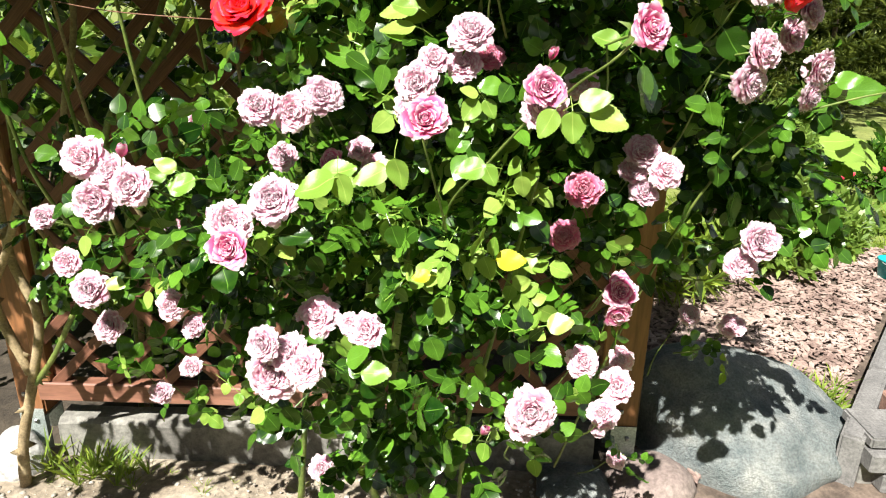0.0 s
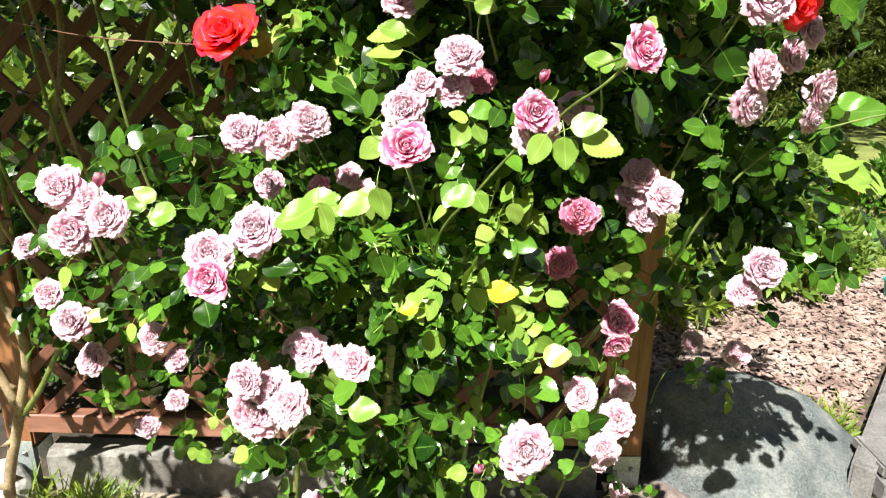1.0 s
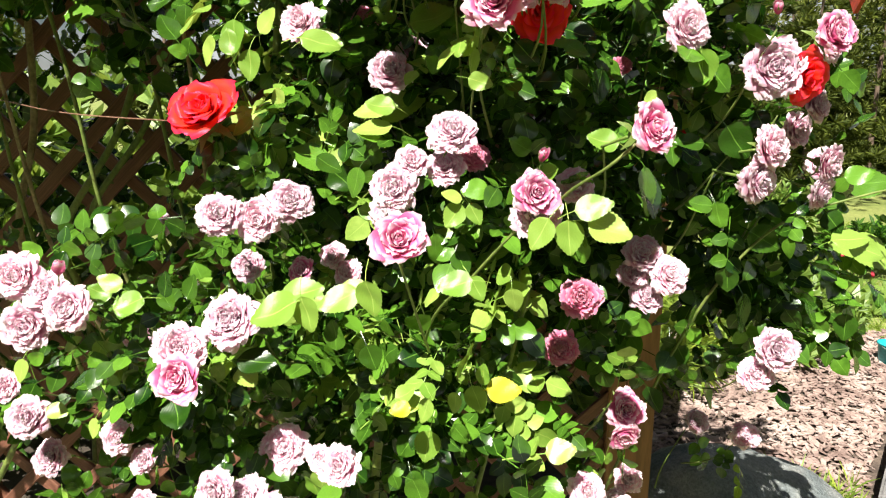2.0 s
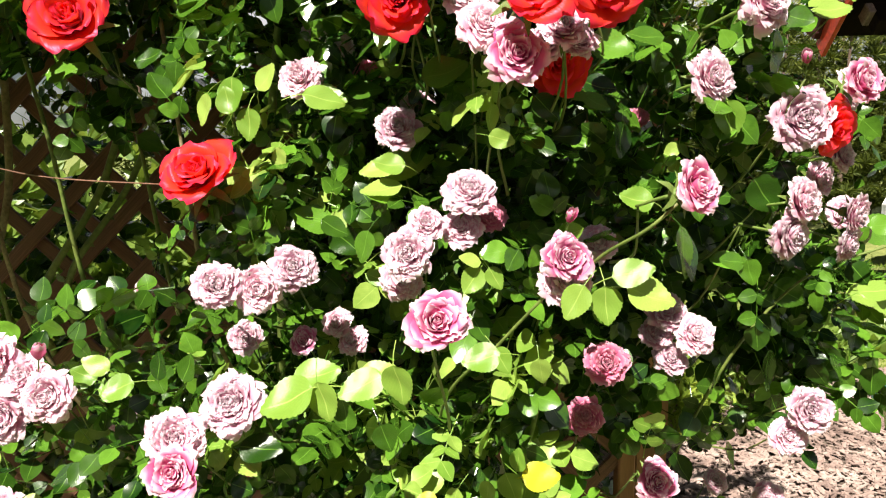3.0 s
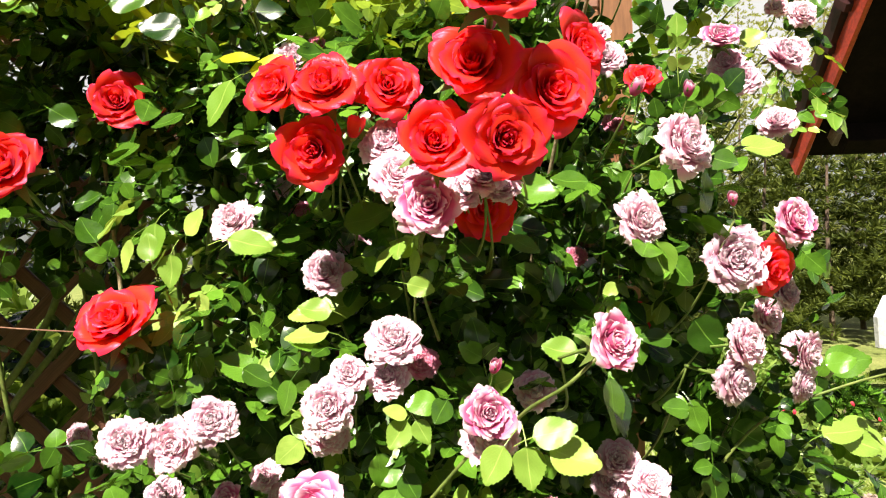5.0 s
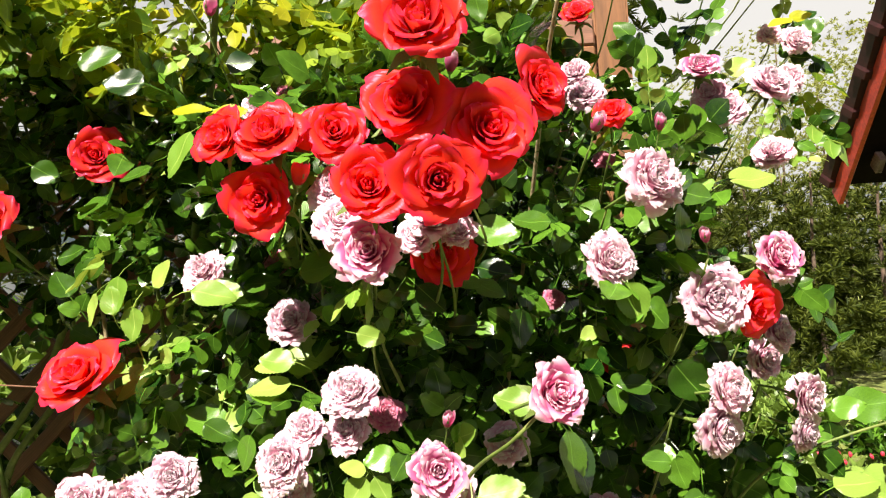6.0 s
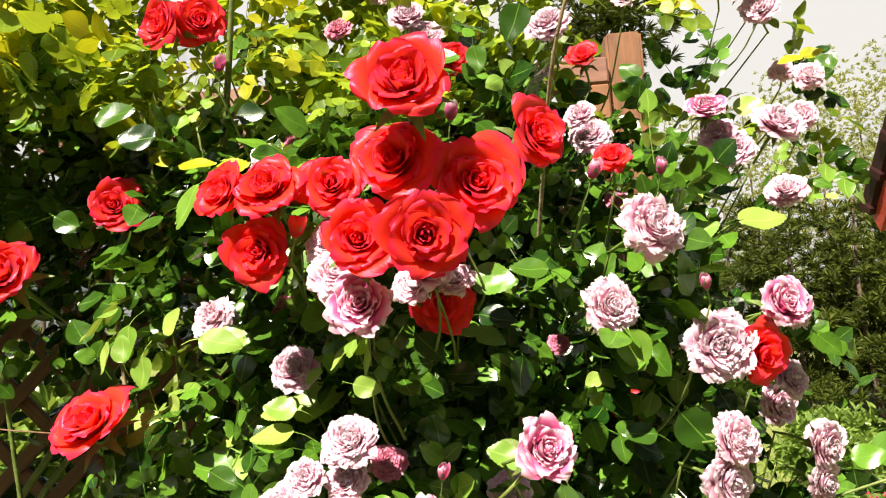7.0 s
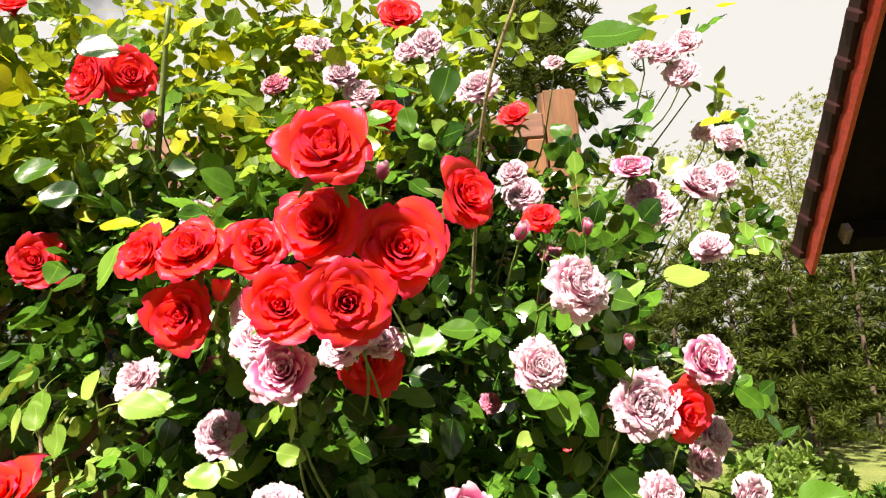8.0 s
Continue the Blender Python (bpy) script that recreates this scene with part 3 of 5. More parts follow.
# a plain timber wall, unseen and added behind the walk to cut low skylight
wall_south = part("wall_south", box_mesh("wall_south", (11.0, 0.2, 3.2), GREYWOOD, 0.01), None, "added plain weathered timber wall, out of view, that cuts the low skylight", pose(0.4, -3.3, 1.55))
tagged(wall_south, category="wall", kind="structure")

# ---- the two climbing roses ----
rng = random.Random(11)
lilac_rose = thing("climbing_rose", (-0.05, 1.42, 0.0), "climbing rose with double lilac-pink blooms and glossy leaves", "rose bush")
red_rose = thing("climbing_rose", (-0.45, 1.50, 0.0), "climbing rose with large scarlet blooms trained on the trellis", "rose bush")

FULL = [bloom_mesh("lilac_bloom", LILAC, "full", 20 + k) for k in range(5)]
CUP = [bloom_mesh("pink_bloom", PINK, "cup", 40 + k) for k in range(3)]
CORALS = [bloom_mesh("coral_bloom", CORAL, "full", 60 + k) for k in range(2)]
REDS = [bloom_mesh("red_bloom", RED, "red", 80 + k) for k in range(5)]
BUDS = [bloom_mesh("pink_bud", PINK, "bud", 90 + k) for k in range(2)]
REDBUDS = [bloom_mesh("red_bud", RED, "bud", 95)]
CALYX, BUDCALYX = calyx_mesh("calyx"), calyx_mesh("calyx", True)
BLOOMS = []
COUNTS = {}
WORDS = {"L": "full lilac-pink rose bloom", "P": "fresh deep pink rose bloom", "C": "coral-pink rose bloom", "R": "large scarlet rose bloom", "B": "half-open pink rosebud", "S": "half-open red rosebud"}


def rose(kind, x, y, z, d, fx=None, fz=None):
    """A bloom at a place, d across; fx, fz turn its face sideways and upwards."""
    sets = {"L": FULL, "P": CUP, "C": CORALS, "R": REDS, "B": BUDS, "S": REDBUDS}[kind]
    k = COUNTS.get(kind, 0)
    COUNTS[kind] = k + 1
    me = sets[k % len(sets)]
    face = Vector(((0.15 - x) * 0.35 - 0.12 + rng.uniform(-0.3, 0.3) if fx is None else fx, -1.0, rng.uniform(0.25, 0.75) if fz is None else fz))
    if kind in "BS":
        face = Vector((rng.uniform(-0.4, 0.4) if fx is None else fx, -0.45, 1.0 if fz is None else fz))
    plant = red_rose if kind in "RS" else lilac_rose
    turn = face.normalized().to_track_quat("Z", "Y").to_matrix().to_4x4() @ Matrix.Rotation(rng.uniform(0, 6.28), 4, "Z")
    s = d * {"R": 0.56, "L": 0.52, "C": 0.50, "P": 0.52}.get(kind, 0.5)
    ob = part("bud" if kind in "BS" else "bloom", me, plant, WORDS[kind], Matrix.Translation(Vector((x, y, z)) - plant.location) @ turn @ Matrix.Scale(s, 4))
    part("calyx", BUDCALYX if kind in "BS" else CALYX, ob, "green calyx and pedicel")
    back = Vector((x, y, z)) - face.normalized() * 2.2 * s
    BLOOMS.append((kind, Vector((x, y, z)), back, d))
    return ob


# lower left
for row in (("L", -0.579, 1.052, 0.794, 0.066), ("L", -0.628, 1.080, 0.832, 0.050), ("L", -0.579, 1.094, 0.703, 0.058), ("L", -0.410, 0.989, 0.796, 0.050),
            ("L", -0.382, 1.000, 0.755, 0.042), ("B", -0.396, 0.872, 1.073, 0.028), ("L", -0.457, 0.885, 1.060, 0.060), ("L", -0.442, 0.870, 1.002, 0.058),
            ("L", -0.388, 0.867, 1.026, 0.058), ("L", -0.422, 0.885, 1.040, 0.055), ("L", -0.766, 1.252, 0.859, 0.050), ("L", -0.470, 1.183, 0.875, 0.054)):
    rose(*row)
for row in (("L", -0.252, 0.845, 0.985, 0.062), ("P", -0.247, 0.832, 0.955, 0.060), ("L", -0.199, 0.875, 1.009, 0.072), ("L", -0.150, 0.994, 1.136, 0.058),
            ("L", -0.194, 0.985, 1.112, 0.058), ("L", -0.237, 0.967, 1.121, 0.058), ("L", -0.471, 1.336, 1.040, 0.044), ("L", -0.232, 1.059, 1.030, 0.046),
            ("P", -0.150, 1.049, 1.024, 0.040), ("L", -0.113, 1.095, 1.039, 0.042), ("L", -0.092, 1.092, 1.014, 0.042), ("L", -0.215, 1.136, 0.376, 0.052)):
    rose(*row)
for row in (("L", -0.202, 0.824, 0.772, 0.076), ("L", -0.206, 0.800, 0.830, 0.048), ("L", -0.150, 0.800, 0.798, 0.056), ("L", -0.176, 0.815, 0.812, 0.052),
            ("L", -0.163, 0.947, 0.804, 0.068), ("L", -0.080, 0.898, 0.806, 0.056), ("L", -0.106, 0.905, 0.812, 0.035), ("L", -0.539, 1.170, 0.520, 0.048),
            ("L", -0.440, 1.100, 0.620, 0.040)):
    rose(*row)
# middle
for row in (("P", 0.018, 0.650, 1.154, 0.047, 0.1, 0.5), ("L", 0.063, 0.943, 1.229, 0.062), ("L", 0.014, 0.946, 1.192, 0.044), ("L", 0.054, 0.960, 1.186, 0.052),
            ("L", -0.008, 0.935, 1.161, 0.062), ("L", -0.018, 0.990, 1.120, 0.052), ("C", 0.093, 1.005, 1.194, 0.044), ("C", 0.242, 1.007, 1.001, 0.060, -0.1, 0.4),
            ("C", 0.225, 1.047, 0.912, 0.054, -0.1, 0.4), ("P", 0.318, 1.032, 0.824, 0.060), ("P", 0.316, 1.025, 0.792, 0.050, 0.1, -0.4), ("L", 0.263, 0.998, 0.709, 0.056)):
    rose(*row)
for row in (("L", 0.325, 1.008, 0.660, 0.060), ("L", 0.302, 0.985, 0.620, 0.052), ("L", 0.380, 1.200, 0.610, 0.050), ("L", 0.355, 1.180, 0.580, 0.042),
            ("L", 0.160, 0.815, 0.728, 0.070), ("L", 0.150, 0.830, 0.695, 0.045), ("B", 0.096, 0.820, 0.692, 0.026), ("L", 0.330, 1.120, 0.500, 0.035),
            ("L", 0.420, 1.300, 0.300, 0.045), ("P", 0.155, 0.853, 1.165, 0.052, 0.1, 0.3), ("L", 0.160, 0.870, 1.140, 0.060), ("L", 0.226, 1.000, 1.158, 0.050)):
    rose(*row)
for row in (("P", 0.253, 0.785, 1.238, 0.056, 0.55, 0.35), ("B", 0.165, 0.880, 1.205, 0.022), ("L", 0.345, 1.086, 1.046, 0.056), ("L", 0.382, 1.071, 1.018, 0.058),
            ("L", 0.355, 1.087, 0.979, 0.050), ("L", 0.338, 1.095, 1.012, 0.048), ("L", 0.534, 1.091, 0.856, 0.055), ("L", 0.552, 1.075, 0.902, 0.064),
            ("L", 0.593, 1.449, 0.597, 0.050), ("L", 0.657, 1.362, 0.610, 0.055)):
    rose(*row)
# right, hanging over the boulder
for row in (("L", 0.462, 0.964, 1.210, 0.056, 0.5, 0.2), ("L", 0.452, 0.971, 1.168, 0.062, 0.5, -0.1), ("L", 0.594, 1.069, 1.180, 0.056, 0.7, -0.2), ("L", 0.590, 1.075, 1.140, 0.052, 0.7, -0.3),
            ("L", 0.557, 1.051, 1.262, 0.050, 0.6, 0.3), ("L", 0.560, 1.103, 1.225, 0.055, 0.5, 0.0), ("L", 0.634, 1.160, 1.174, 0.050), ("L", 0.457, 0.973, 1.307, 0.076, -0.1, 0.1),
            ("P", 0.528, 0.987, 1.345, 0.060, 0.4, 0.3), ("L", 0.590, 1.100, 1.345, 0.060, 0.7, 0.2), ("L", 0.347, 0.969, 1.353, 0.064, 0.35, 0.2), ("L", 0.394, 0.953, 1.437, 0.074, 0.45, 0.25)):
    rose(*row)
for row in (("B", 0.439, 0.937, 1.371, 0.022), ("C", 0.297, 1.080, 1.314, 0.030), ("B", 0.425, 1.013, 1.511, 0.026), ("B", 0.337, 0.944, 1.498, 0.030),
            ("L", 0.374, 1.190, 1.605, 0.062), ("L", 0.362, 1.200, 1.640, 0.045), ("C", 0.432, 1.360, 1.539, 0.040), ("P", 0.522, 1.140, 1.612, 0.052, -0.2, 0.7),
            ("L", 0.555, 1.151, 1.560, 0.060), ("L", 0.540, 1.160, 1.585, 0.050), ("L", 0.612, 1.134, 1.588, 0.066, 0.2, 0.6), ("L", 0.657, 1.244, 1.516, 0.060)):
    rose(*row)
for row in (("L", 0.700, 1.264, 1.630, 0.050), ("L", 0.735, 1.300, 1.705, 0.050), ("L", 0.700, 1.310, 1.720, 0.040), ("L", 0.652, 1.250, 1.800, 0.056),
            ("L", 0.628, 1.250, 1.838, 0.052), ("L", 0.668, 1.260, 1.858, 0.052), ("L", 0.596, 1.255, 1.848, 0.044), ("L", 0.440, 1.200, 1.810, 0.035)):
    rose(*row)
# upper left and middle
for row in (("L", -0.151, 1.100, 1.372, 0.058), ("C", -0.065, 1.136, 1.377, 0.046), ("L", 0.005, 1.135, 1.335, 0.050), ("L", -0.020, 1.026, 1.302, 0.060),
            ("L", -0.136, 1.178, 1.440, 0.044), ("L", -0.108, 1.185, 1.426, 0.044), ("P", 0.101, 0.841, 1.362, 0.064, 0.1, 0.35), ("L", 0.065, 0.894, 1.435, 0.058),
            ("L", 0.074, 0.865, 1.398, 0.055), ("L", 0.160, 0.905, 1.402, 0.055), ("L", 0.140, 0.915, 1.385, 0.045), ("L", 0.185, 0.930, 1.390, 0.040)):
    rose(*row)
for row in (("L", 0.078, 1.223, 1.871, 0.050), ("L", 0.060, 1.230, 1.885, 0.044), ("L", 0.122, 1.138, 1.785, 0.052), ("L", 0.147, 1.150, 1.760, 0.052),
            ("C", -0.009, 1.280, 1.843, 0.052), ("L", 0.248, 1.209, 1.862, 0.056), ("L", 0.215, 1.220, 1.855, 0.045), ("L", 0.311, 1.050, 1.715, 0.060),
            ("B", -0.105, 1.022, 1.687, 0.030), ("C", -0.035, 1.094, 1.601, 0.026), ("L", -0.062, 1.083, 1.576, 0.050), ("B", 0.185, 1.012, 1.597, 0.032)):
    rose(*row)
# red ones
for row in (("R", -0.261, 1.010, 1.248, 0.090, -0.2, 0.9), ("R", -0.430, 1.080, 1.445, 0.100, 0.1, 0.4), ("R", -0.322, 1.164, 1.544, 0.084, 0.2, 0.2), ("R", -0.044, 0.889, 1.489, 0.060, -0.5, 0.3),
            ("R", 0.005, 0.879, 1.487, 0.072, -0.1, 0.5), ("R", 0.066, 0.894, 1.490, 0.066, 0.1, 0.2), ("R", -0.011, 0.899, 1.429, 0.074, -0.1, -0.1), ("S", 0.033, 0.878, 1.447, 0.034),
            ("R", 0.109, 0.810, 1.419, 0.072, 0.1, 0.2), ("R", 0.169, 0.789, 1.418, 0.074, 0.2, -0.1), ("R", 0.145, 0.803, 1.485, 0.080, -0.1, 0.3), ("R", 0.214, 0.811, 1.462, 0.084, 0.3, 0.15)):
    rose(*row)
for row in (("R", 0.162, 0.764, 1.541, 0.082, 0.0, 0.35), ("R", 0.280, 0.980, 1.551, 0.080, 0.8, 0.1), ("R", 0.165, 0.960, 1.374, 0.074, 0.2, -0.3), ("R", 0.500, 0.990, 1.297, 0.070, 0.5, -0.3),
            ("R", 0.395, 1.150, 1.218, 0.050), ("R", 0.372, 1.030, 1.530, 0.046), ("R", -0.199, 1.070, 1.768, 0.078, -0.5, 0.1), ("R", -0.165, 1.100, 1.785, 0.074, 0.5, 0.0),
            ("R", -0.400, 1.200, 1.965, 0.055, 0.2, 1.0), ("R", 0.200, 1.350, 1.985, 0.075), ("R", 0.180, 1.200, 1.740, 0.060, 0.4, 0.2), ("R", 0.375, 1.200, 1.725, 0.050)):
    rose(*row)

# ---- canes ----
def cane(points, r0, r1, material, plant, label="", thorns=10):
    v, f = tube(points, r0, r1, 8, 8, thorns, 0.12, rng)
    return under("cane", mesh_of("cane", v, f, material), plant, label)


OLD = "old woody pale brown cane"
cane([(-1.12, 1.50, -0.02), (-1.10, 1.50, 0.14), (-1.04, 1.50, 0.33), (-0.99, 1.50, 0.52), (-1.03, 1.50, 0.70), (-1.00, 1.48, 1.05)], 0.016, 0.009, BARK, red_rose, OLD)
cane([(-1.03, 1.50, 0.33), (-0.95, 1.48, 0.43), (-0.88, 1.46, 0.54), (-0.80, 1.44, 0.66)], 0.008, 0.006, CANE, red_rose)
cane([(-1.04, 1.50, 0.36), (-1.09, 1.50, 0.56), (-1.00, 1.46, 0.72), (-0.93, 1.44, 0.86)], 0.013, 0.008, BARK, red_rose, OLD)
cane([(-0.90, 1.78, 0.0), (-0.86, 1.74, 0.6), (-0.84, 1.50, 0.96), (-0.78, 1.50, 1.24), (-0.74, 1.46, 1.70)], 0.010, 0.006, BARK, red_rose, OLD)
cane([(-0.92, 1.78, 0.0), (-0.85, 1.74, 0.70), (-0.75, 1.50, 0.98), (-0.59, 1.48, 1.23), (-0.45, 1.44, 1.6)], 0.010, 0.006, CANE, red_rose)
cane([(-0.90, 1.79, 0.0), (-0.80, 1.74, 0.75), (-0.70, 1.52, 1.02), (-0.53, 1.50, 1.26), (-0.3, 1.40, 1.75)], 0.009, 0.005, CANE, red_rose)
cane([(-1.00, 1.55, 0.5), (-0.98, 1.52, 1.0), (-0.93, 1.50, 1.5), (-0.88, 1.45, 1.9)], 0.007, 0.004, CANE, red_rose)
cane([(-0.35, 1.45, 0.0), (-0.28, 1.38, 0.6), (-0.23, 1.28, 1.0), (-0.215, 1.20, 1.28), (-0.165, 1.18, 1.64), (-0.12, 1.12, 1.9)], 0.009, 0.004, CANE, red_rose)
cane([(-0.12, 1.42, 0.0), (-0.16, 1.34, 0.25), (-0.14, 1.26, 0.55), (-0.1, 1.15, 0.9)], 0.012, 0.006, CANE, lilac_rose)
cane([(-0.07, 1.40, 0.0), (-0.09, 1.32, 0.36), (-0.06, 1.22, 0.7), (0.0, 1.15, 1.0)], 0.012, 0.006, CANE, lilac_rose)
cane([(0.06, 1.38, 0.0), (0.08, 1.20, 0.45), (0.11, 1.10, 0.66), (0.14, 1.04, 0.85), (0.17, 1.0, 1.02)], 0.0055, 0.003, CANE, lilac_rose)
cane([(0.02, 1.20, 0.70), (0.03, 1.0, 0.95), (0.09, 0.90, 1.06), (0.15, 0.86, 1.14)], 0.0022, 0.0016, CANE, lilac_rose, thorns=3)
cane([(0.16, 0.90, 1.12), (0.19, 0.84, 1.17), (0.22, 0.80, 1.20), (0.245, 0.79, 1.225)], 0.0020, 0.0015, CANE, lilac_rose, thorns=1)
cane([(0.30, 1.40, 0.2), (0.42, 1.20, 0.8), (0.52, 1.12, 1.05), (0.66, 1.10, 1.13), (0.92, 1.12, 1.17)], 0.0030, 0.0012, CANE, lilac_rose)
cane([(0.2, 1.40, 0.9), (0.28, 1.2, 1.4), (0.31, 1.0, 1.65), (0.36, 0.92, 1.78)], 0.0035, 0.002, BARK, red_rose)

for k in range(9):
    x, y = -0.95 + 0.095 * k + rng.uniform(-0.03, 0.03), 1.30 + rng.uniform(-0.06, 0.10)
    bow = rng.uniform(-0.10, 0.16)
    cane([(x - bow, 1.52, 0.45 + rng.uniform(0, 0.3)), (x, y + 0.08, 0.95), (x + 0.3 * bow, y, 1.35), (x + bow, y - 0.04, 1.70 + rng.uniform(0, 0.2))], 0.0052, 0.0022, CANE if k % 3 else BARK, red_rose, thorns=8)

# flower stems from inside the bush to every bloom
for kind, at, back, d in BLOOMS:
    root = Vector((at.x * 0.86 + 0.02, min(1.5, at.y + 0.16 + rng.uniform(0, 0.12)), at.z - rng.uniform(0.10, 0.20)))
    mid = (root + back) / 2 + Vector((rng.uniform(-0.02, 0.02), 0, -0.02))
    v, f = tube([root, mid, back], 0.0020, 0.0012, 5, 4)
    under("flower_stem", mesh_of("flower_stem", v, f, CANE), red_rose if kind in "RS" else lilac_rose)

# ---- leaves ----
def front(x, z):
    """How far forward the bush stands there, from its blooms."""
    s = w = 0.0
    for kind, p, _, _ in BLOOMS:
        k = 1.0 / ((p.x - x) ** 2 + (p.z - z) ** 2 + 0.002) ** 1.5
        s, w = s + k * p.y, w + k
    return s / w


def bump(x, z, cx, cz, rx, rz):
    return math.exp(-((x - cx) / rx) ** 2 - ((z - cz) / rz) ** 2)


def soft(v, edge, width):
    """1 well below the edge, 0 well above it."""
    return 1 / (1 + math.exp(max(-40, min(40, (v - edge) / width))))


def density(x, z):
    """How thickly the bush is clothed in leaves: full in the middle and at the top left, thin where the trellis shows."""
    rim = -0.27 + 0.05 * math.sin(11 * z) - (0.06 if 0.75 < z < 0.98 else 0.0)
    core = soft(rim, x, 0.03) * soft(x, 0.36 + 0.04 * math.sin(8 * z) + 0.13 * soft(0.93, z, 0.03) * soft(z, 1.40, 0.03), 0.03)
    crown = soft(1.34 - 0.10 * math.sin(3 * x), z, 0.05) * soft(x, 0.48 - 0.14 * soft(1.7, z, 0.04), 0.03)
    veil = 0.05 * soft(0.92, z, 0.05) * soft(x, 0.0, 0.05)
    spray = 0.30 * bump(x, z, -0.46, 0.88, 0.20, 0.10)
    d = max(core, crown, veil, spray)
    d *= soft(z, 1.84 + 0.15 * soft(x, 0.05, 0.05) - 0.25 * max(0, x - 0.15) + 0.05 * math.sin(13 * x), 0.05) + 0.35 * soft(x, 0.30, 0.05) * soft(z, 2.06, 0.03)
    d *= soft(0.16 + 0.35 * soft(x, -0.2, 0.04), z, 0.05)
    d *= 1 - 0.96 * soft(0.20, x, 0.04) * soft(z, 0.86, 0.05)
    d *= 1 - 0.86 * soft(0.02, x, 0.04) * soft(z, 0.88, 0.05)
    d *= 1 - 0.80 * soft(z, 0.62, 0.06)
    d *= 1 - 0.6 * bump(x, z, -0.2, 1.84, 0.13, 0.09)
    d *= 1 - 0.72 * bump(x, z, -0.33, 1.20, 0.17, 0.13)
    d *= 1 - 0.55 * soft(1.70, z, 0.04) * soft(x, -0.05, 0.05)
    d *= 1 - 0.78 * soft(x, -0.33, 0.05) * soft(z, 1.46, 0.06) * soft(0.92, z, 0.04)
    return d


def clump(p):
    """Leaves stand in sprays with gaps between them."""
    return noise.noise(p * 8.0) + 0.5 * noise.noise(p * 19.0)


def lime(x, z):
    """The share of fresh growth: strong round the sunlit shoots."""
    return 0.05 + 0.40 * bump(x, z, 0.0, 1.04, 0.20, 0.09) + 0.30 * bump(x, z, 0.03, 0.90, 0.16, 0.12) + 0.4 * bump(x, z, -0.22, 1.33, 0.09, 0.08) + 0.25 * bump(x, z, -0.45, 0.75, 0.2, 0.15) + 0.25 * soft(1.74, z, 0.04)


FINE = [leaf_arrays(200 + k, True, 2 if k % 3 else 1, 0.039) for k in range(8)]
PLAINL = [leaf_arrays(300 + k, False, 2 if k % 3 else 3, 0.037) for k in range(10)]
leaf_mesh = [mesh_of("leaf", v, f, LEAF, u) for v, f, u in FINE]
young_mesh = [mesh_of("young_leaf", v, f, YOUNG, u) for v, f, u in FINE]


def facing():
    return Vector((rng.gauss(-0.25, 0.55), rng.gauss(-0.56, 0.40), rng.gauss(0.70, 0.45)))


# blooms stand clear of the leaves, towards the open garden and towards the sun
OPEN = [(p, d) for _, p, _, d in BLOOMS if p.y < 1.13 or p.z > 1.5 or p.x > 0.5]
OPEN += [(Vector((TX1, TY, 1.90)), 0.10)]
CENTRES = np.array([tuple(p) for p, _ in OPEN])
WIDTHS = np.array([d for _, d in OPEN])
GARDEN = np.array((0.10, 0.05, 1.30))
TO_GARDEN = GARDEN - CENTRES
TO_GARDEN /= np.linalg.norm(TO_GARDEN, axis=1)[:, None]
TO_SUN = np.array(tuple(SUN_FROM))


# the single leaves out in front, and the right-hand post, stand clear towards the garden
CLEAR = []


def covers(m):
    if not CLEAR:
        return False
    c = np.array([tuple(p) for p, _ in CLEAR])
    w = np.array([d for _, d in CLEAR])
    way = GARDEN - c
    way /= np.linalg.norm(way, axis=1)[:, None]
    q = np.array(m @ Vector((0, 0.05, 0))) - c
    k = (q * way).sum(1)
    off = np.linalg.norm(q - way * k[:, None], axis=1)
    return bool(((k > -0.005) & (off < 0.4 * w + 0.018)).any())


def hides(m):
    if covers(m):
        return True
    q = np.array(m @ Vector((0, 0.05, 0))) - CENTRES
    k = (q * TO_GARDEN).sum(1)
    off = np.linalg.norm(q - TO_GARDEN * k[:, None], axis=1)
    if ((k > -0.01) & (off < 0.46 * WIDTHS + 0.026)).any():
        return True
    k = q @ TO_SUN
    off = np.linalg.norm(q - TO_SUN * k[:, None], axis=1)
    return bool(((k > 0) & (k < 1.1) & (off < 0.48 * WIDTHS + 0.026)).any())


BLADE = []
for k in range(6):
    v, f, u = leaflet(1.0, 0.35 + 0.025 * (k % 3), 0.05 + 0.04 * (k % 4), 0.10 + 0.06 * (k % 3), True, random.Random(260 + k))
    n = len(v)
    v = [(x, y - 0.5, z) for x, y, z in v] + [(-0.012, -0.5, 0.0), (0.012, -0.5, 0.0), (0.012, -0.72, -0.10), (-0.012, -0.72, -0.10), (0.012, -0.98, -0.32), (-0.012, -0.98, -0.32)]
    f = list(f) + [(n, n + 1, n + 2, n + 3), (n + 3, n + 2, n + 4, n + 5)]
    BLADE.append((v, f, list(u) + [(0.5, 0.5)] * 6))
BLADES_OF = {key: [mesh_of("leaf", v, f, mat, u) for v, f, u in BLADE] for key, mat in (("G", LEAF), ("L", YOUNG), ("Y", OLIVE))}


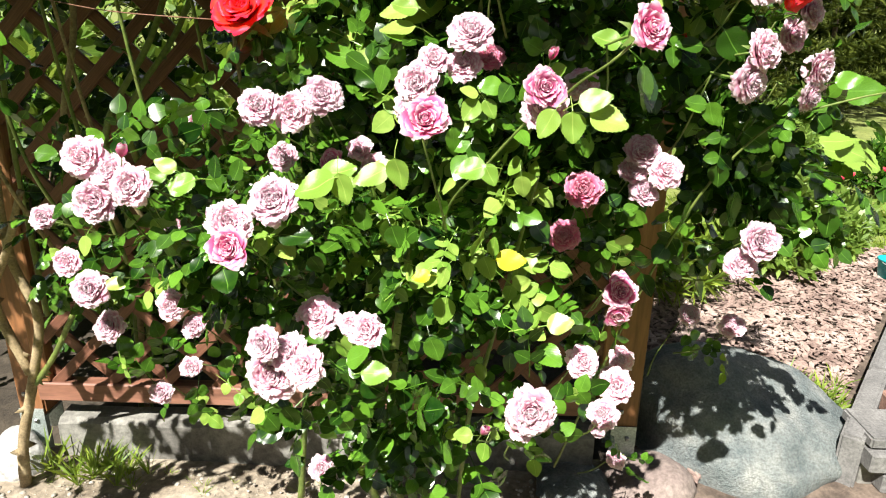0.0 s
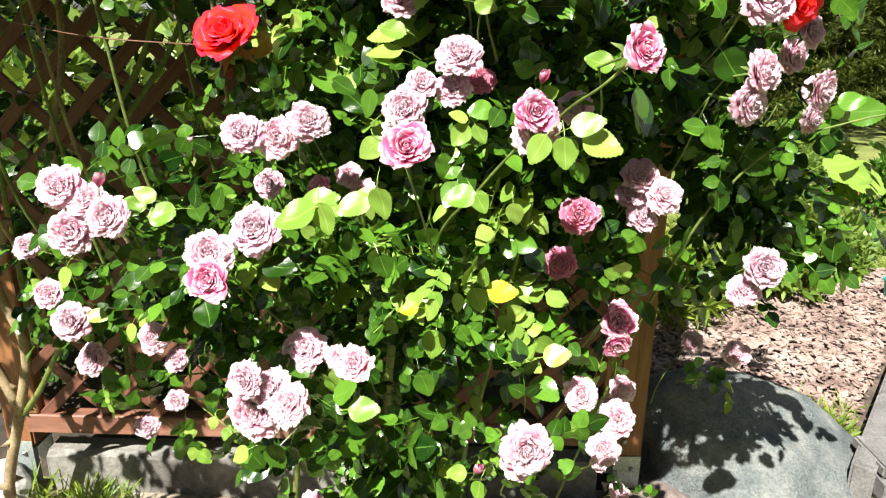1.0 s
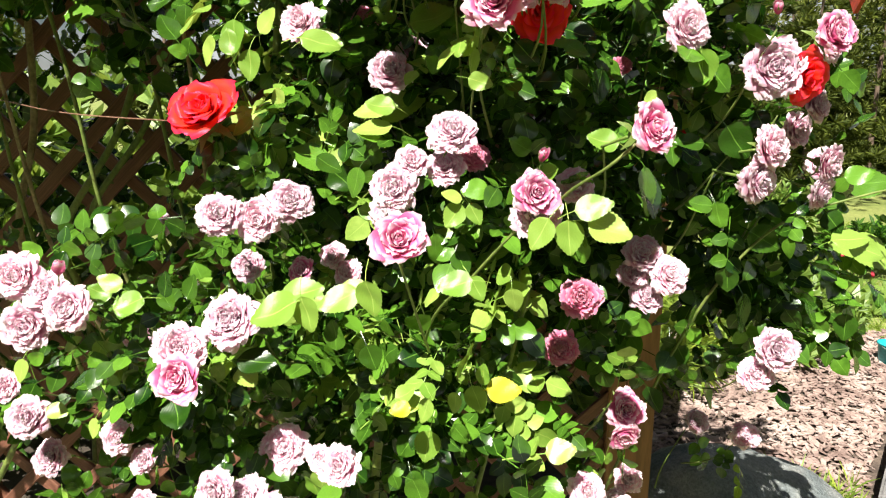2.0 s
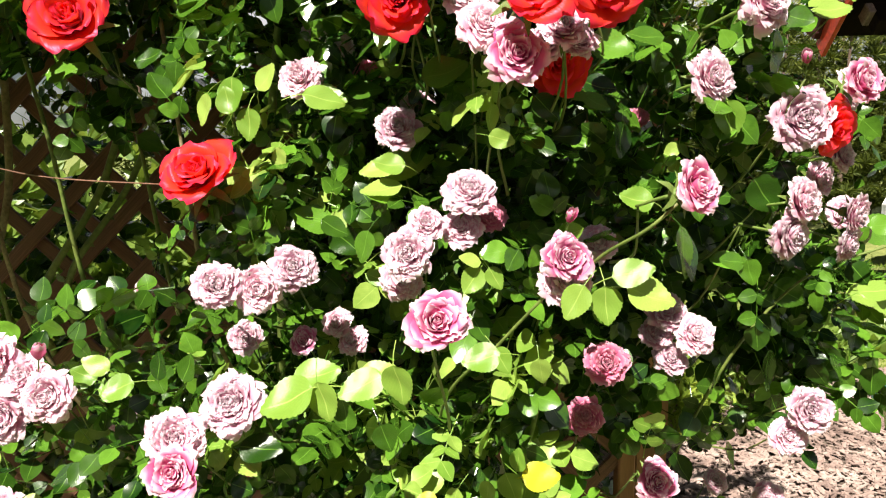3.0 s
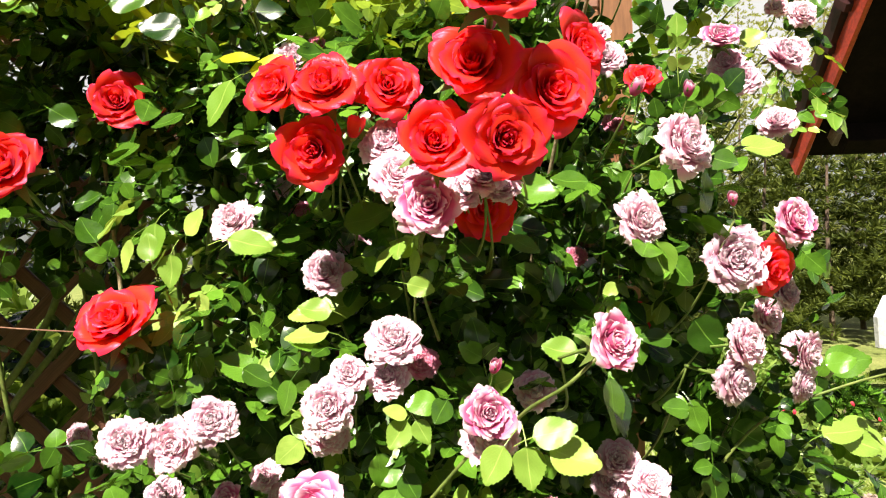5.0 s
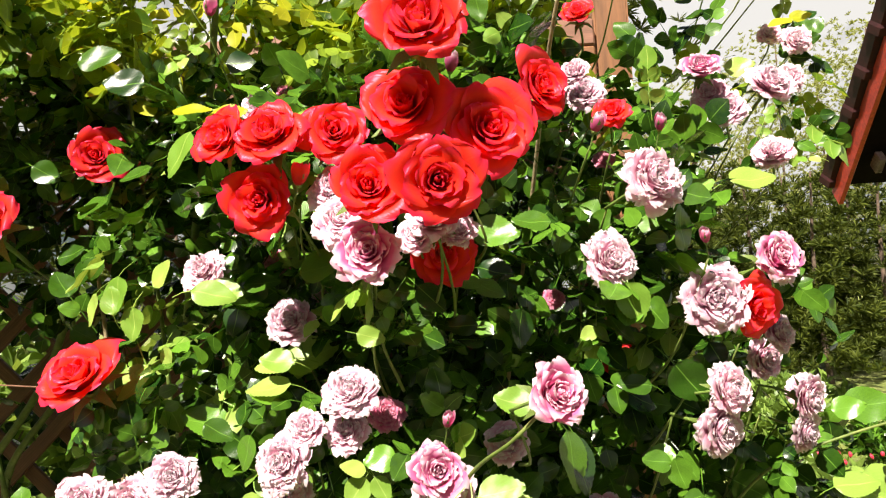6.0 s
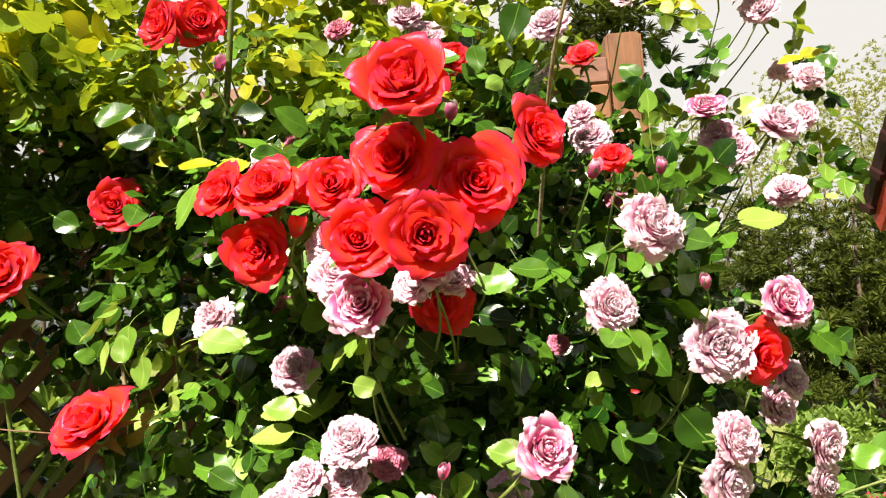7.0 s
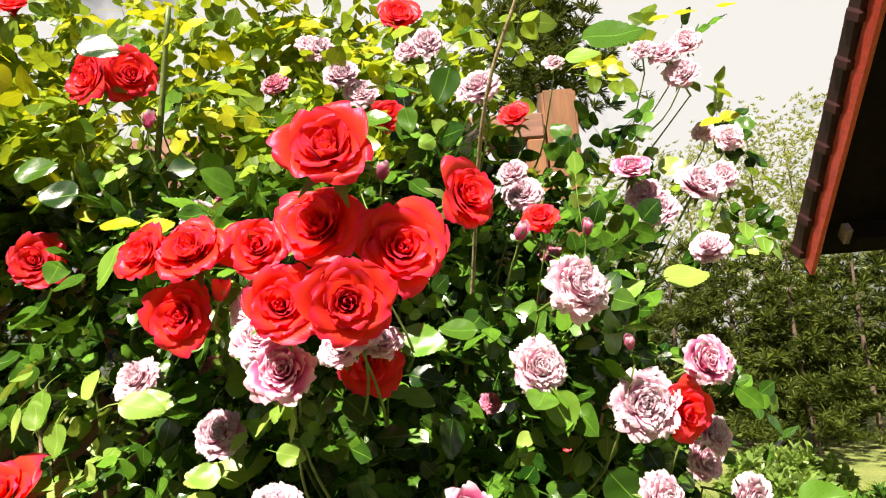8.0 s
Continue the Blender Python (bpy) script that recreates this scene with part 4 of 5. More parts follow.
def blade(kind, x, y, z, size, angle):
    """One large leaf out in front, lying at an angle in the bush's face: lit (G, L, Y), glinting (P) or turned from the sun (D)."""
    plant = red_rose if x < -0.25 or z > 1.45 else lilac_rose
    up = {"P": Vector((-0.12, -0.84, 0.50)), "D": Vector((0.65, -0.65, -0.30))}.get(kind, Vector((-0.30, -0.70, 0.62)))
    up = up + Vector((rng.gauss(0, 0.14), rng.gauss(0, 0.10), rng.gauss(0, 0.14)))
    m = aim(Vector((x, y, z)), Vector((math.cos(radians(angle)), rng.uniform(-0.3, 0.1), math.sin(radians(angle)))), up, 0.88 * size)
    # none of them shades a bloom
    q = np.array((x, y, z)) - CENTRES
    k = q @ TO_SUN
    off = np.linalg.norm(q - TO_SUN * k[:, None], axis=1)
    if ((k > 0.01) & (k < 0.3) & (off < 0.4 * WIDTHS + 0.25 * size)).any():
        return
    part("leaf", rng.choice(BLADES_OF[{"P": "G", "D": "G"}.get(kind, kind)]), plant, "fresh yellow-green leaf" if kind in "LY" else "", Matrix.Translation(-plant.location) @ m)
    CLEAR.append((Vector((x, y, z)), size))


for row in (("Y", -0.093, 0.93, 1.536, 0.047, 5), ("Y", -0.058, 0.93, 1.527, 0.059, 10), ("L", -0.132, 0.98, 1.501, 0.066, -122),
            ("D", 0.218, 0.90, 1.283, 0.059, -85), ("L", 0.311, 0.94, 1.418, 0.051, 35), ("G", 0.262, 0.95, 1.400, 0.048, 170),
            ("G", 0.152, 0.95, 1.321, 0.045, -45), ("G", 0.224, 1.00, 1.351, 0.049, -10), ("L", 0.368, 0.96, 1.306, 0.052, -75),
            ("P", 0.241, 0.94, 1.540, 0.060, 17), ("G", 0.182, 1.00, 1.663, 0.042, 0), ("G", 0.220, 1.00, 1.657, 0.039, -80),
            ("P", 0.266, 1.00, 1.699, 0.055, -115), ("P", 0.346, 0.85, 1.652, 0.065, -120), ("P", 0.293, 1.00, 1.741, 0.049, 160),
            ("P", 0.456, 0.92, 1.711, 0.081, 4), ("L", 0.438, 1.00, 1.727, 0.049, 8), ("L", 0.576, 1.13, 1.461, 0.072, 5)):
    blade(*row)
for row in (("L", 0.473, 1.05, 1.439, 0.055, 25), ("D", 0.438, 1.00, 1.387, 0.062, 95), ("G", 0.577, 1.10, 1.384, 0.047, 20),
            ("P", -0.157, 1.00, 1.780, 0.065, -22), ("L", -0.108, 1.05, 1.344, 0.059, 0), ("G", -0.060, 1.05, 1.353, 0.052, 10),
            ("L", -0.010, 1.08, 1.262, 0.082, 18), ("L", -0.047, 1.05, 1.254, 0.059, 190), ("L", 0.048, 1.10, 1.269, 0.055, 20),
            ("P", -0.203, 1.00, 1.595, 0.058, 172), ("P", -0.242, 1.02, 1.634, 0.063, 10), ("Y", 0.573, 1.10, 1.821, 0.033, 190),
            ("Y", 0.611, 1.10, 1.827, 0.037, 10), ("Y", 0.634, 1.10, 1.823, 0.033, 80), ("Y", 0.688, 1.25, 1.718, 0.043, 190),
            ("Y", 0.720, 1.25, 1.725, 0.038, 15), ("L", 0.601, 1.20, 1.635, 0.049, 10), ("L", 0.465, 1.05, 1.722, 0.031, 200)):
    blade(*row)
for row in (("Y", 0.693, 1.15, 1.860, 0.035, 10), ("L", -0.220, 1.00, 1.338, 0.039, 100), ("G", -0.269, 1.05, 1.457, 0.055, 20),
            ("G", -0.214, 1.05, 1.495, 0.048, 200), ("L", -0.197, 1.00, 1.309, 0.045, -95), ("L", -0.217, 1.00, 1.343, 0.052, -100),
            ("L", -0.255, 1.02, 1.328, 0.046, -110), ("L", -0.108, 1.02, 1.341, 0.060, -8), ("L", -0.185, 1.05, 1.369, 0.044, 60),
            ("L", 0.056, 0.89, 1.291, 0.051, 5), ("L", 0.094, 0.89, 1.287, 0.033, -15), ("L", -0.041, 1.00, 1.232, 0.059, 182),
            ("L", -0.030, 1.00, 1.261, 0.045, 170), ("P", -0.135, 1.00, 1.194, 0.050, 178), ("G", -0.098, 1.00, 1.184, 0.043, -30),
            ("G", -0.063, 0.98, 1.162, 0.047, -110), ("L", 0.065, 0.94, 1.126, 0.040, -125), ("L", 0.092, 0.94, 1.128, 0.034, -60)):
    blade(*row)
for row in (("L", 0.063, 0.94, 1.151, 0.032, 160), ("L", 0.155, 0.81, 1.129, 0.044, -120), ("L", 0.187, 0.81, 1.125, 0.044, -85),
            ("L", 0.227, 0.80, 1.138, 0.055, -15), ("L", 0.209, 0.80, 1.160, 0.047, 15), ("D", 0.280, 0.85, 1.170, 0.063, -75),
            ("P", 0.181, 0.84, 1.160, 0.035, 60), ("L", 0.226, 0.85, 1.226, 0.041, 165), ("L", 0.139, 0.90, 1.028, 0.038, -80),
            ("L", 0.093, 0.88, 1.049, 0.037, -60), ("L", 0.384, 1.00, 1.304, 0.045, -80), ("D", 0.248, 0.98, 1.284, 0.051, -95),
            ("P", 0.182, 0.98, 1.291, 0.042, 175), ("G", 0.186, 0.98, 1.341, 0.049, 170), ("G", 0.216, 0.98, 1.329, 0.042, -25),
            ("G", 0.224, 0.95, 1.390, 0.060, -8), ("G", 0.036, 0.95, 1.365, 0.062, 22), ("P", 0.440, 1.05, 1.111, 0.045, -60)):
    blade(*row)
for row in (("G", 0.408, 1.05, 1.126, 0.040, 175), ("D", 0.424, 0.98, 1.212, 0.057, -55), ("L", 0.669, 1.12, 1.065, 0.065, 12),
            ("L", 0.696, 1.12, 1.047, 0.065, -20), ("G", 0.657, 1.10, 1.162, 0.048, 10), ("L", -0.113, 0.74, 1.066, 0.059, 200),
            ("L", -0.080, 0.74, 1.061, 0.043, -75), ("L", -0.092, 0.78, 1.074, 0.053, 15), ("L", -0.045, 0.72, 1.083, 0.048, -160),
            ("L", -0.013, 0.70, 1.089, 0.041, -80), ("L", -0.033, 0.74, 1.087, 0.040, 25), ("L", 0.066, 0.84, 1.066, 0.047, 190),
            ("P", -0.277, 0.88, 1.052, 0.037, 85), ("P", -0.247, 0.88, 1.049, 0.037, 70), ("L", -0.324, 0.88, 1.029, 0.043, 195),
            ("L", -0.353, 0.90, 1.049, 0.037, 150), ("G", -0.001, 0.98, 1.195, 0.034, -120), ("L", -0.166, 1.02, 1.266, 0.035, -90)):
    blade(*row)
for row in (("P", -0.390, 1.15, 1.524, 0.049, -30), ("P", -0.305, 1.15, 1.489, 0.049, 60), ("G", -0.386, 1.20, 1.414, 0.053, 20),
            ("P", -0.486, 1.15, 1.389, 0.057, 5), ("P", -0.359, 1.20, 1.389, 0.051, -60), ("G", -0.444, 1.20, 1.440, 0.051, 10),
            ("G", -0.170, 0.87, 0.961, 0.057, 0), ("L", -0.061, 0.85, 0.763, 0.051, 5), ("G", -0.089, 0.86, 0.784, 0.052, 40),
            ("G", 0.024, 0.83, 0.812, 0.041, -70), ("L", 0.099, 1.10, 0.626, 0.039, -90), ("L", 0.035, 0.83, 0.871, 0.047, -100),
            ("G", 0.074, 0.84, 0.882, 0.032, -50), ("Y", 0.119, 0.78, 0.966, 0.044, 0), ("L", 0.090, 0.78, 0.954, 0.037, -70),
            ("L", 0.066, 0.78, 0.950, 0.028, -100), ("Y", 0.007, 0.79, 0.938, 0.028, 185), ("L", 0.096, 0.78, 0.983, 0.029, 85)):
    blade(*row)
for row in (("L", 0.034, 0.79, 0.936, 0.034, -110), ("L", -0.239, 0.85, 0.684, 0.037, -140), ("G", -0.188, 0.85, 0.681, 0.048, -60),
            ("L", 0.100, 0.90, 0.596, 0.039, -100), ("L", 0.068, 0.90, 0.628, 0.036, 170), ("L", 0.189, 0.95, 0.532, 0.037, -80),
            ("L", 0.258, 1.00, 0.642, 0.040, -85), ("L", -0.531, 1.05, 0.806, 0.040, -10), ("L", -0.484, 1.06, 0.772, 0.037, -100),
            ("L", -0.461, 1.06, 0.796, 0.032, 60), ("L", -0.544, 1.00, 0.891, 0.039, -100), ("L", -0.437, 0.95, 0.952, 0.033, 40),
            ("L", -0.343, 0.92, 1.016, 0.048, 10), ("P", -0.294, 0.92, 1.019, 0.032, -60), ("L", -0.377, 0.92, 1.031, 0.035, 150),
            ("P", 0.406, 0.97, 1.123, 0.039, -70), ("G", 0.382, 0.97, 1.138, 0.037, 170), ("D", 0.286, 0.86, 1.164, 0.061, -80)):
    blade(*row)
for row in (("G", 0.434, 1.00, 1.214, 0.063, -50), ("G", 0.372, 1.00, 1.216, 0.044, 170), ("P", 0.814, 1.33, 1.124, 0.091, 5),
            ("L", 0.819, 1.30, 1.003, 0.100, -30), ("L", 0.768, 1.30, 1.016, 0.067, 170), ("D", 0.533, 1.15, 0.933, 0.077, -80),
            ("D", 0.451, 1.15, 0.923, 0.058, -100), ("D", 0.539, 1.12, 1.060, 0.066, -30), ("D", 0.671, 1.20, 0.919, 0.060, -60),
            ("G", 0.727, 1.20, 0.894, 0.055, -90), ("D", 0.552, 1.30, 0.724, 0.060, -70), ("G", 0.441, 1.20, 0.842, 0.060, -80),
            ("G", -0.134, 1.05, 1.191, 0.066, 160), ("G", -0.092, 1.05, 1.159, 0.055, -40), ("L", -0.105, 0.90, 1.032, 0.038, -20),
            ("P", -0.687, 1.17, 1.004, 0.054, 0), ("G", -0.162, 0.95, 0.887, 0.036, -60), ("G", -0.038, 0.92, 0.945, 0.042, -70)):
    blade(*row)
for row in (("G", -0.088, 0.93, 0.971, 0.047, 100),):
    blade(*row)
CLEAR += [(Vector((TX1 + 0.01, TY, 0.10 + 0.05 * k)), 0.06) for k in range(18)]

near, deep = [], []
# a ruff of leaves under every bloom
for kind, at, back, d in BLOOMS:
    for k in range(2 if (at.x > 0.22 and at.z < 0.85) or (at.x > 0.5 and at.z < 1.0) else 5 if at.x > 0.4 and at.z > 1.1 else 6 if d > 0.04 else 3):
        a = rng.uniform(0, 6.283)
        p = at + Vector((math.cos(a) * rng.uniform(0.3, 1.1) * d, rng.uniform(0.4, 1.3) * d, math.sin(a) * rng.uniform(0.3, 1.1) * d - 0.015))
        along = Vector((math.cos(a), -0.1, math.sin(a) - 0.25))
        m = aim(p, along, facing(), rng.uniform(0.55, 0.95))
        if not hides(m):
            near.append((rng.randrange(100), m, at.x, at.z))
tries = 0
while len(deep) < 5200 and tries < 160000:
    tries += 1
    x, z = rng.uniform(-1.25, 0.62), rng.uniform(0.1, 2.12)
    if rng.random() > density(x, z):
        continue
    y0 = front(x, z) + 0.05
    layer = rng.random()
    y = y0 + 0.07 * rng.random() if layer < 0.36 else y0 + 0.07 + 0.16 * rng.random() if layer < 0.60 else max(y0 + 0.10, 1.30 + 0.28 * rng.random())
    if y > 1.60 or (layer < 0.60 and clump(Vector((x, y, z))) < (0.05 if z < 1.7 else -0.15)):
        continue
    along = Vector((rng.gauss(0, 0.8), rng.gauss(-0.4, 0.5), rng.gauss(-0.15, 0.55)))
    m = aim(Vector((x, y, z)), along, facing(), rng.uniform(0.55, 1.08))
    if hides(m):
        continue
    deep.append((rng.randrange(9) if layer < 0.6 and rng.random() < lime(x, z) else rng.randrange(9, 100), m, x, z))
# the leafy arm that hangs out to the side over the boulder
for k in range(115):
    q = rng.random() ** 1.3
    x, z = 0.40 + 0.38 * q + rng.gauss(0, 0.04), 1.12 - 0.18 * q * q + rng.gauss(-0.02, 0.07)
    along = Vector((rng.gauss(0.3, 0.7), rng.gauss(-0.2, 0.5), rng.gauss(-0.5, 0.5)))
    m = aim(Vector((x, 1.12 + 0.14 * q + rng.uniform(0, 0.16), z)), along, facing(), rng.uniform(0.7, 1.15))
    if not hides(m):
        deep.append((rng.randrange(9, 100), m, x, z))
for k in range(75):
    x, z = rng.uniform(0.42, 0.66), rng.uniform(0.80, 1.02)
    along = Vector((rng.gauss(0.2, 0.7), rng.gauss(-0.2, 0.5), rng.gauss(-0.5, 0.5)))
    m = aim(Vector((x, rng.uniform(1.20, 1.46), z)), along, facing(), rng.uniform(0.7, 1.15))
    if not hides(m):
        deep.append((rng.randrange(9, 100), m, x, z))
# leaves added out of view beyond the left post, to shade the trellis foot
for k in range(130):
    x, z = rng.uniform(-1.45, -0.95), rng.uniform(1.15, 1.62)
    along = Vector((rng.gauss(0, 0.8), rng.gauss(-0.4, 0.5), rng.gauss(-0.15, 0.55)))
    deep.append((rng.randrange(9, 100), aim(Vector((x, rng.uniform(0.95, 1.35), z)), along, facing(), rng.uniform(0.8, 1.3)), x, z))
for k in range(75):
    x, z = rng.uniform(-1.25, -0.80), rng.uniform(0.55, 1.25)
    along = Vector((rng.gauss(0, 0.8), rng.gauss(-0.4, 0.5), rng.gauss(-0.15, 0.55)))
    deep.append((rng.randrange(9, 100), aim(Vector((x, rng.uniform(0.85, 1.10), z)), along, facing(), rng.uniform(0.8, 1.3)), x, z))
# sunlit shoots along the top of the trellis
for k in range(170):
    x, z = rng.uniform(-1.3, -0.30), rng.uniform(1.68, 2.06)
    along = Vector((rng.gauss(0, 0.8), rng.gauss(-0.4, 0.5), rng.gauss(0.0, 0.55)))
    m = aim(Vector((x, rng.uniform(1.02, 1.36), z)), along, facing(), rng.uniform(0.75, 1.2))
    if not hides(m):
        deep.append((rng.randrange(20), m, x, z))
# growth that has come through to the back of the trellis
for k in range(950):
    x, z = rng.uniform(-1.6, 0.45), rng.uniform(0.25, 1.70)
    along = Vector((rng.gauss(0, 0.8), rng.gauss(0.2, 0.5), rng.gauss(-0.15, 0.55)))
    deep.append((rng.randrange(9, 100), aim(Vector((x, rng.uniform(1.76, 2.05), z)), along, facing(), rng.uniform(0.8, 1.3)), x, z))
deep.sort(key=lambda q: q[1].translation.y)
rng.shuffle(near)
shown = near[:170] + deep[:90]
for k, m, x, z in shown:
    plant = red_rose if x < -0.25 or z > 1.45 else lilac_rose
    fresh = rng.random() < 0.16
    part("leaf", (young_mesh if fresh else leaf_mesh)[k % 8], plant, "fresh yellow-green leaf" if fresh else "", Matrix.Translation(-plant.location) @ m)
rest = near[170:] + deep[90:]
for plant, keep in ((red_rose, True), (lilac_rose, False)):
    mine = [q for q in rest if (q[2] < -0.25 or q[3] > 1.45) == keep]
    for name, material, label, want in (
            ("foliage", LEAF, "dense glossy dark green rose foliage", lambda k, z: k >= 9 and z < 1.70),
            ("top_foliage", TOPLEAF, "top foliage with sunlight put into its yellowish green colour", lambda k, z: k >= 9 and z >= 1.70),
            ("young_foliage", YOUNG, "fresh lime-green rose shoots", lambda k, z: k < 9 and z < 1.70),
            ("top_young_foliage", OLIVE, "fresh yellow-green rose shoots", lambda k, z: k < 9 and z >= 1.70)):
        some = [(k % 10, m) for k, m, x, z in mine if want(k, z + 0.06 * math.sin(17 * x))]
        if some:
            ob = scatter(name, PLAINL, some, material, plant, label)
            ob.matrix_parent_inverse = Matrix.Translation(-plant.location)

# ---- far garden ----
def tuft_arrays(seed, blades, spread, length, width, far=False):
    """A spray of narrow blades from the origin, mostly upwards and outwards."""
    r = random.Random(seed)
    V, F, U = [], [], []
    for _ in range(blades):
        d = Vector((r.gauss(0, spread), r.gauss(0, spread), r.uniform(0.35, 1.0))).normalized()
        s = d.cross(Vector((r.uniform(-1, 1), r.uniform(-1, 1), 0.2))).normalized() * width
        l = length * r.uniform(0.6, 1.1)
        n = len(V)
        mid = d * l * 0.55
        V += [tuple(-s * 0.6), tuple(s * 0.6), tuple(mid + s), tuple(mid - s), tuple(d * l + Vector((0, 0, -0.12 * l)))]
        U += [(-1, 0), (1, 0), (1, 0.5), (-1, 0.5), (0, 1)]
        F += [(n, n + 1, n + 2, n + 3), (n + 3, n + 2, n + 4)]
    if far:
        # one tapered sliver a needle
        V = [q for k in range(blades) for q in (V[5 * k + 3], V[5 * k + 2], V[5 * k + 4], V[5 * k])]
        U = [(-1, 0.3), (1, 0.3), (0, 1), (0, 0)] * blades
        F = [q for k in range(blades) for q in ((4 * k, 4 * k + 3, 4 * k + 1), (4 * k, 4 * k + 1, 4 * k + 2))]
    return np.array(V), F, np.array(U)


NEEDLES = [tuft_arrays(400 + k, 20, 0.65, 0.15, 0.0066) for k in range(4)]
TWIGS = [tuft_arrays(410 + k, 34, 1.0, 0.11, 0.0068, True) for k in range(4)]
SPRIGS = [tuft_arrays(420 + k, 14, 0.55, 0.12, 0.0105, True) for k in range(4)]
BLADES = [tuft_arrays(440 + k, 9, 0.35, 0.10, 0.0022) for k in range(4)]
BROADS = [tuft_arrays(460 + k, 9, 0.75, 0.13, 0.016) for k in range(4)]


def tree(place, height, radius, kind, seed, label, trunk_r=0.045, bare=0.06, near=True):
    r = random.Random(seed)
    t = thing("tree", place, label, "tree", "far trees")
    v, f = tube([(0, 0, -0.1), (r.uniform(-.1, .1), 0.05, height * 0.5), (r.uniform(-.1, .1), 0, height * 0.97)], trunk_r, 0.012, 7, 5)
    part("trunk", mesh_of("trunk", v, f, TRUNK), t)
    mats = []
    whorls = int(height * (4.2 if kind == "pine" else 6.5))
    for w in range(whorls):
        z = height * (bare + (0.98 - bare) * w / whorls)
        reach = radius * ((1 - w / whorls) ** 0.8 + 0.06) * r.uniform(0.8, 1.15)
        if kind != "pine":
            reach = radius * (math.sin(math.pi * (0.12 + 0.85 * w / whorls)) ** 0.7) * r.uniform(0.6, 1.25)
        for b in range(r.randint(5, 7)):
            az = r.uniform(0, 6.283)
            rise = r.uniform(0.15, 0.5) if kind == "pine" else r.uniform(0.8, 1.8)
            steps = max(2, int(reach / (0.10 if near and kind == "pine" else 0.14 if near else 0.19)))
            for s in range(int(0.35 * steps) if near and kind == "pine" else 0, steps):
                q = reach * (s + 1) / steps
                wide = 0.16 * q if kind == "pine" else 0.0
                p = Vector((q * math.cos(az) + r.gauss(0, wide), q * math.sin(az) + r.gauss(0, wide), z + rise * q * 0.5 + r.uniform(-0.05, 0.05)))
                d = Vector((math.cos(az) * 0.5 + r.gauss(0, 0.3), math.sin(az) * 0.6 + r.gauss(0, 0.3), 0.7))
                mats.append((r.randrange(4), Matrix.Translation(p) @ d.to_track_quat("Z", "Y").to_matrix().to_4x4() @ Matrix.Scale(r.uniform(0.9, 1.8) if kind == "pine" else r.uniform(0.5, 1.0), 4)))
    scatter("crown", (TWIGS if near else NEEDLES) if kind == "pine" else SPRIGS, mats, PINE if kind == "pine" else BIRCH, t, kind="")
    return t


def by_angle(az, dist):
    return (0.25 + dist * math.sin(radians(az)), 0.22 + dist * math.cos(radians(az)), 0)


for k, (az, dist, h, w) in enumerate(((13, 11.5, 3.2, 1.3), (18, 10.6, 2.9, 1.25), (22.5, 10.9, 3.3, 1.4), (27, 10.4, 2.9, 1.3), (31, 11.3, 3.2, 1.35), (35.5, 12.6, 3.5, 1.4), (40, 13.0, 3.6, 1.4))):
    tree(by_angle(az, dist), h, w, "pine", 500 + k, "young bushy pine with olive-green needles")
for k, (az, dist, h, w) in enumerate(((-62, 8.5, 3.2, 1.5), (-48, 9, 3.0, 1.5), (-35, 8.6, 2.9, 1.5), (-24, 9.2, 3.2, 1.5), (-13, 8.8, 3.0, 1.5), (-3, 9.4, 3.1, 1.5), (6, 9.6, 3.0, 1.4))):
    tree(by_angle(az, dist), h, w, "pine", 520 + k, "young bushy pine with olive-green needles", near=False)
for k, (az, dist, h, w) in enumerate(((15.5, 12.6, 3.3, 1.4), (20.5, 12.4, 3.4, 1.4), (25, 12.6, 3.2, 1.4), (29, 12.2, 3.3, 1.4), (33, 13.0, 3.5, 1.4))):
    tree(by_angle(az, dist), h, w, "pine", 570 + k, "young bushy pine in the second row", near=False)
tree(by_angle(9.2, 7.0), 6.4, 0.80, "pine", 560, "tall pine with a bare trunk and green crown", 0.05, 0.62)
for k, (az, dist, h, w) in enumerate(((12, 15, 5.6, 1.5), (16.5, 14, 5.4, 1.4), (20.5, 14.5, 5.6, 1.4), (25, 13.6, 5.9, 1.3), (28, 14.5, 5.5, 1.3), (31, 13.8, 5.9, 1.35), (35, 14.2, 6.2, 1.5), (40, 14, 6.0, 1.5))):
    tree(by_angle(az, dist), h, w, "birch", 540 + k, "tall feathery yellow-green young deciduous tree", 0.025)


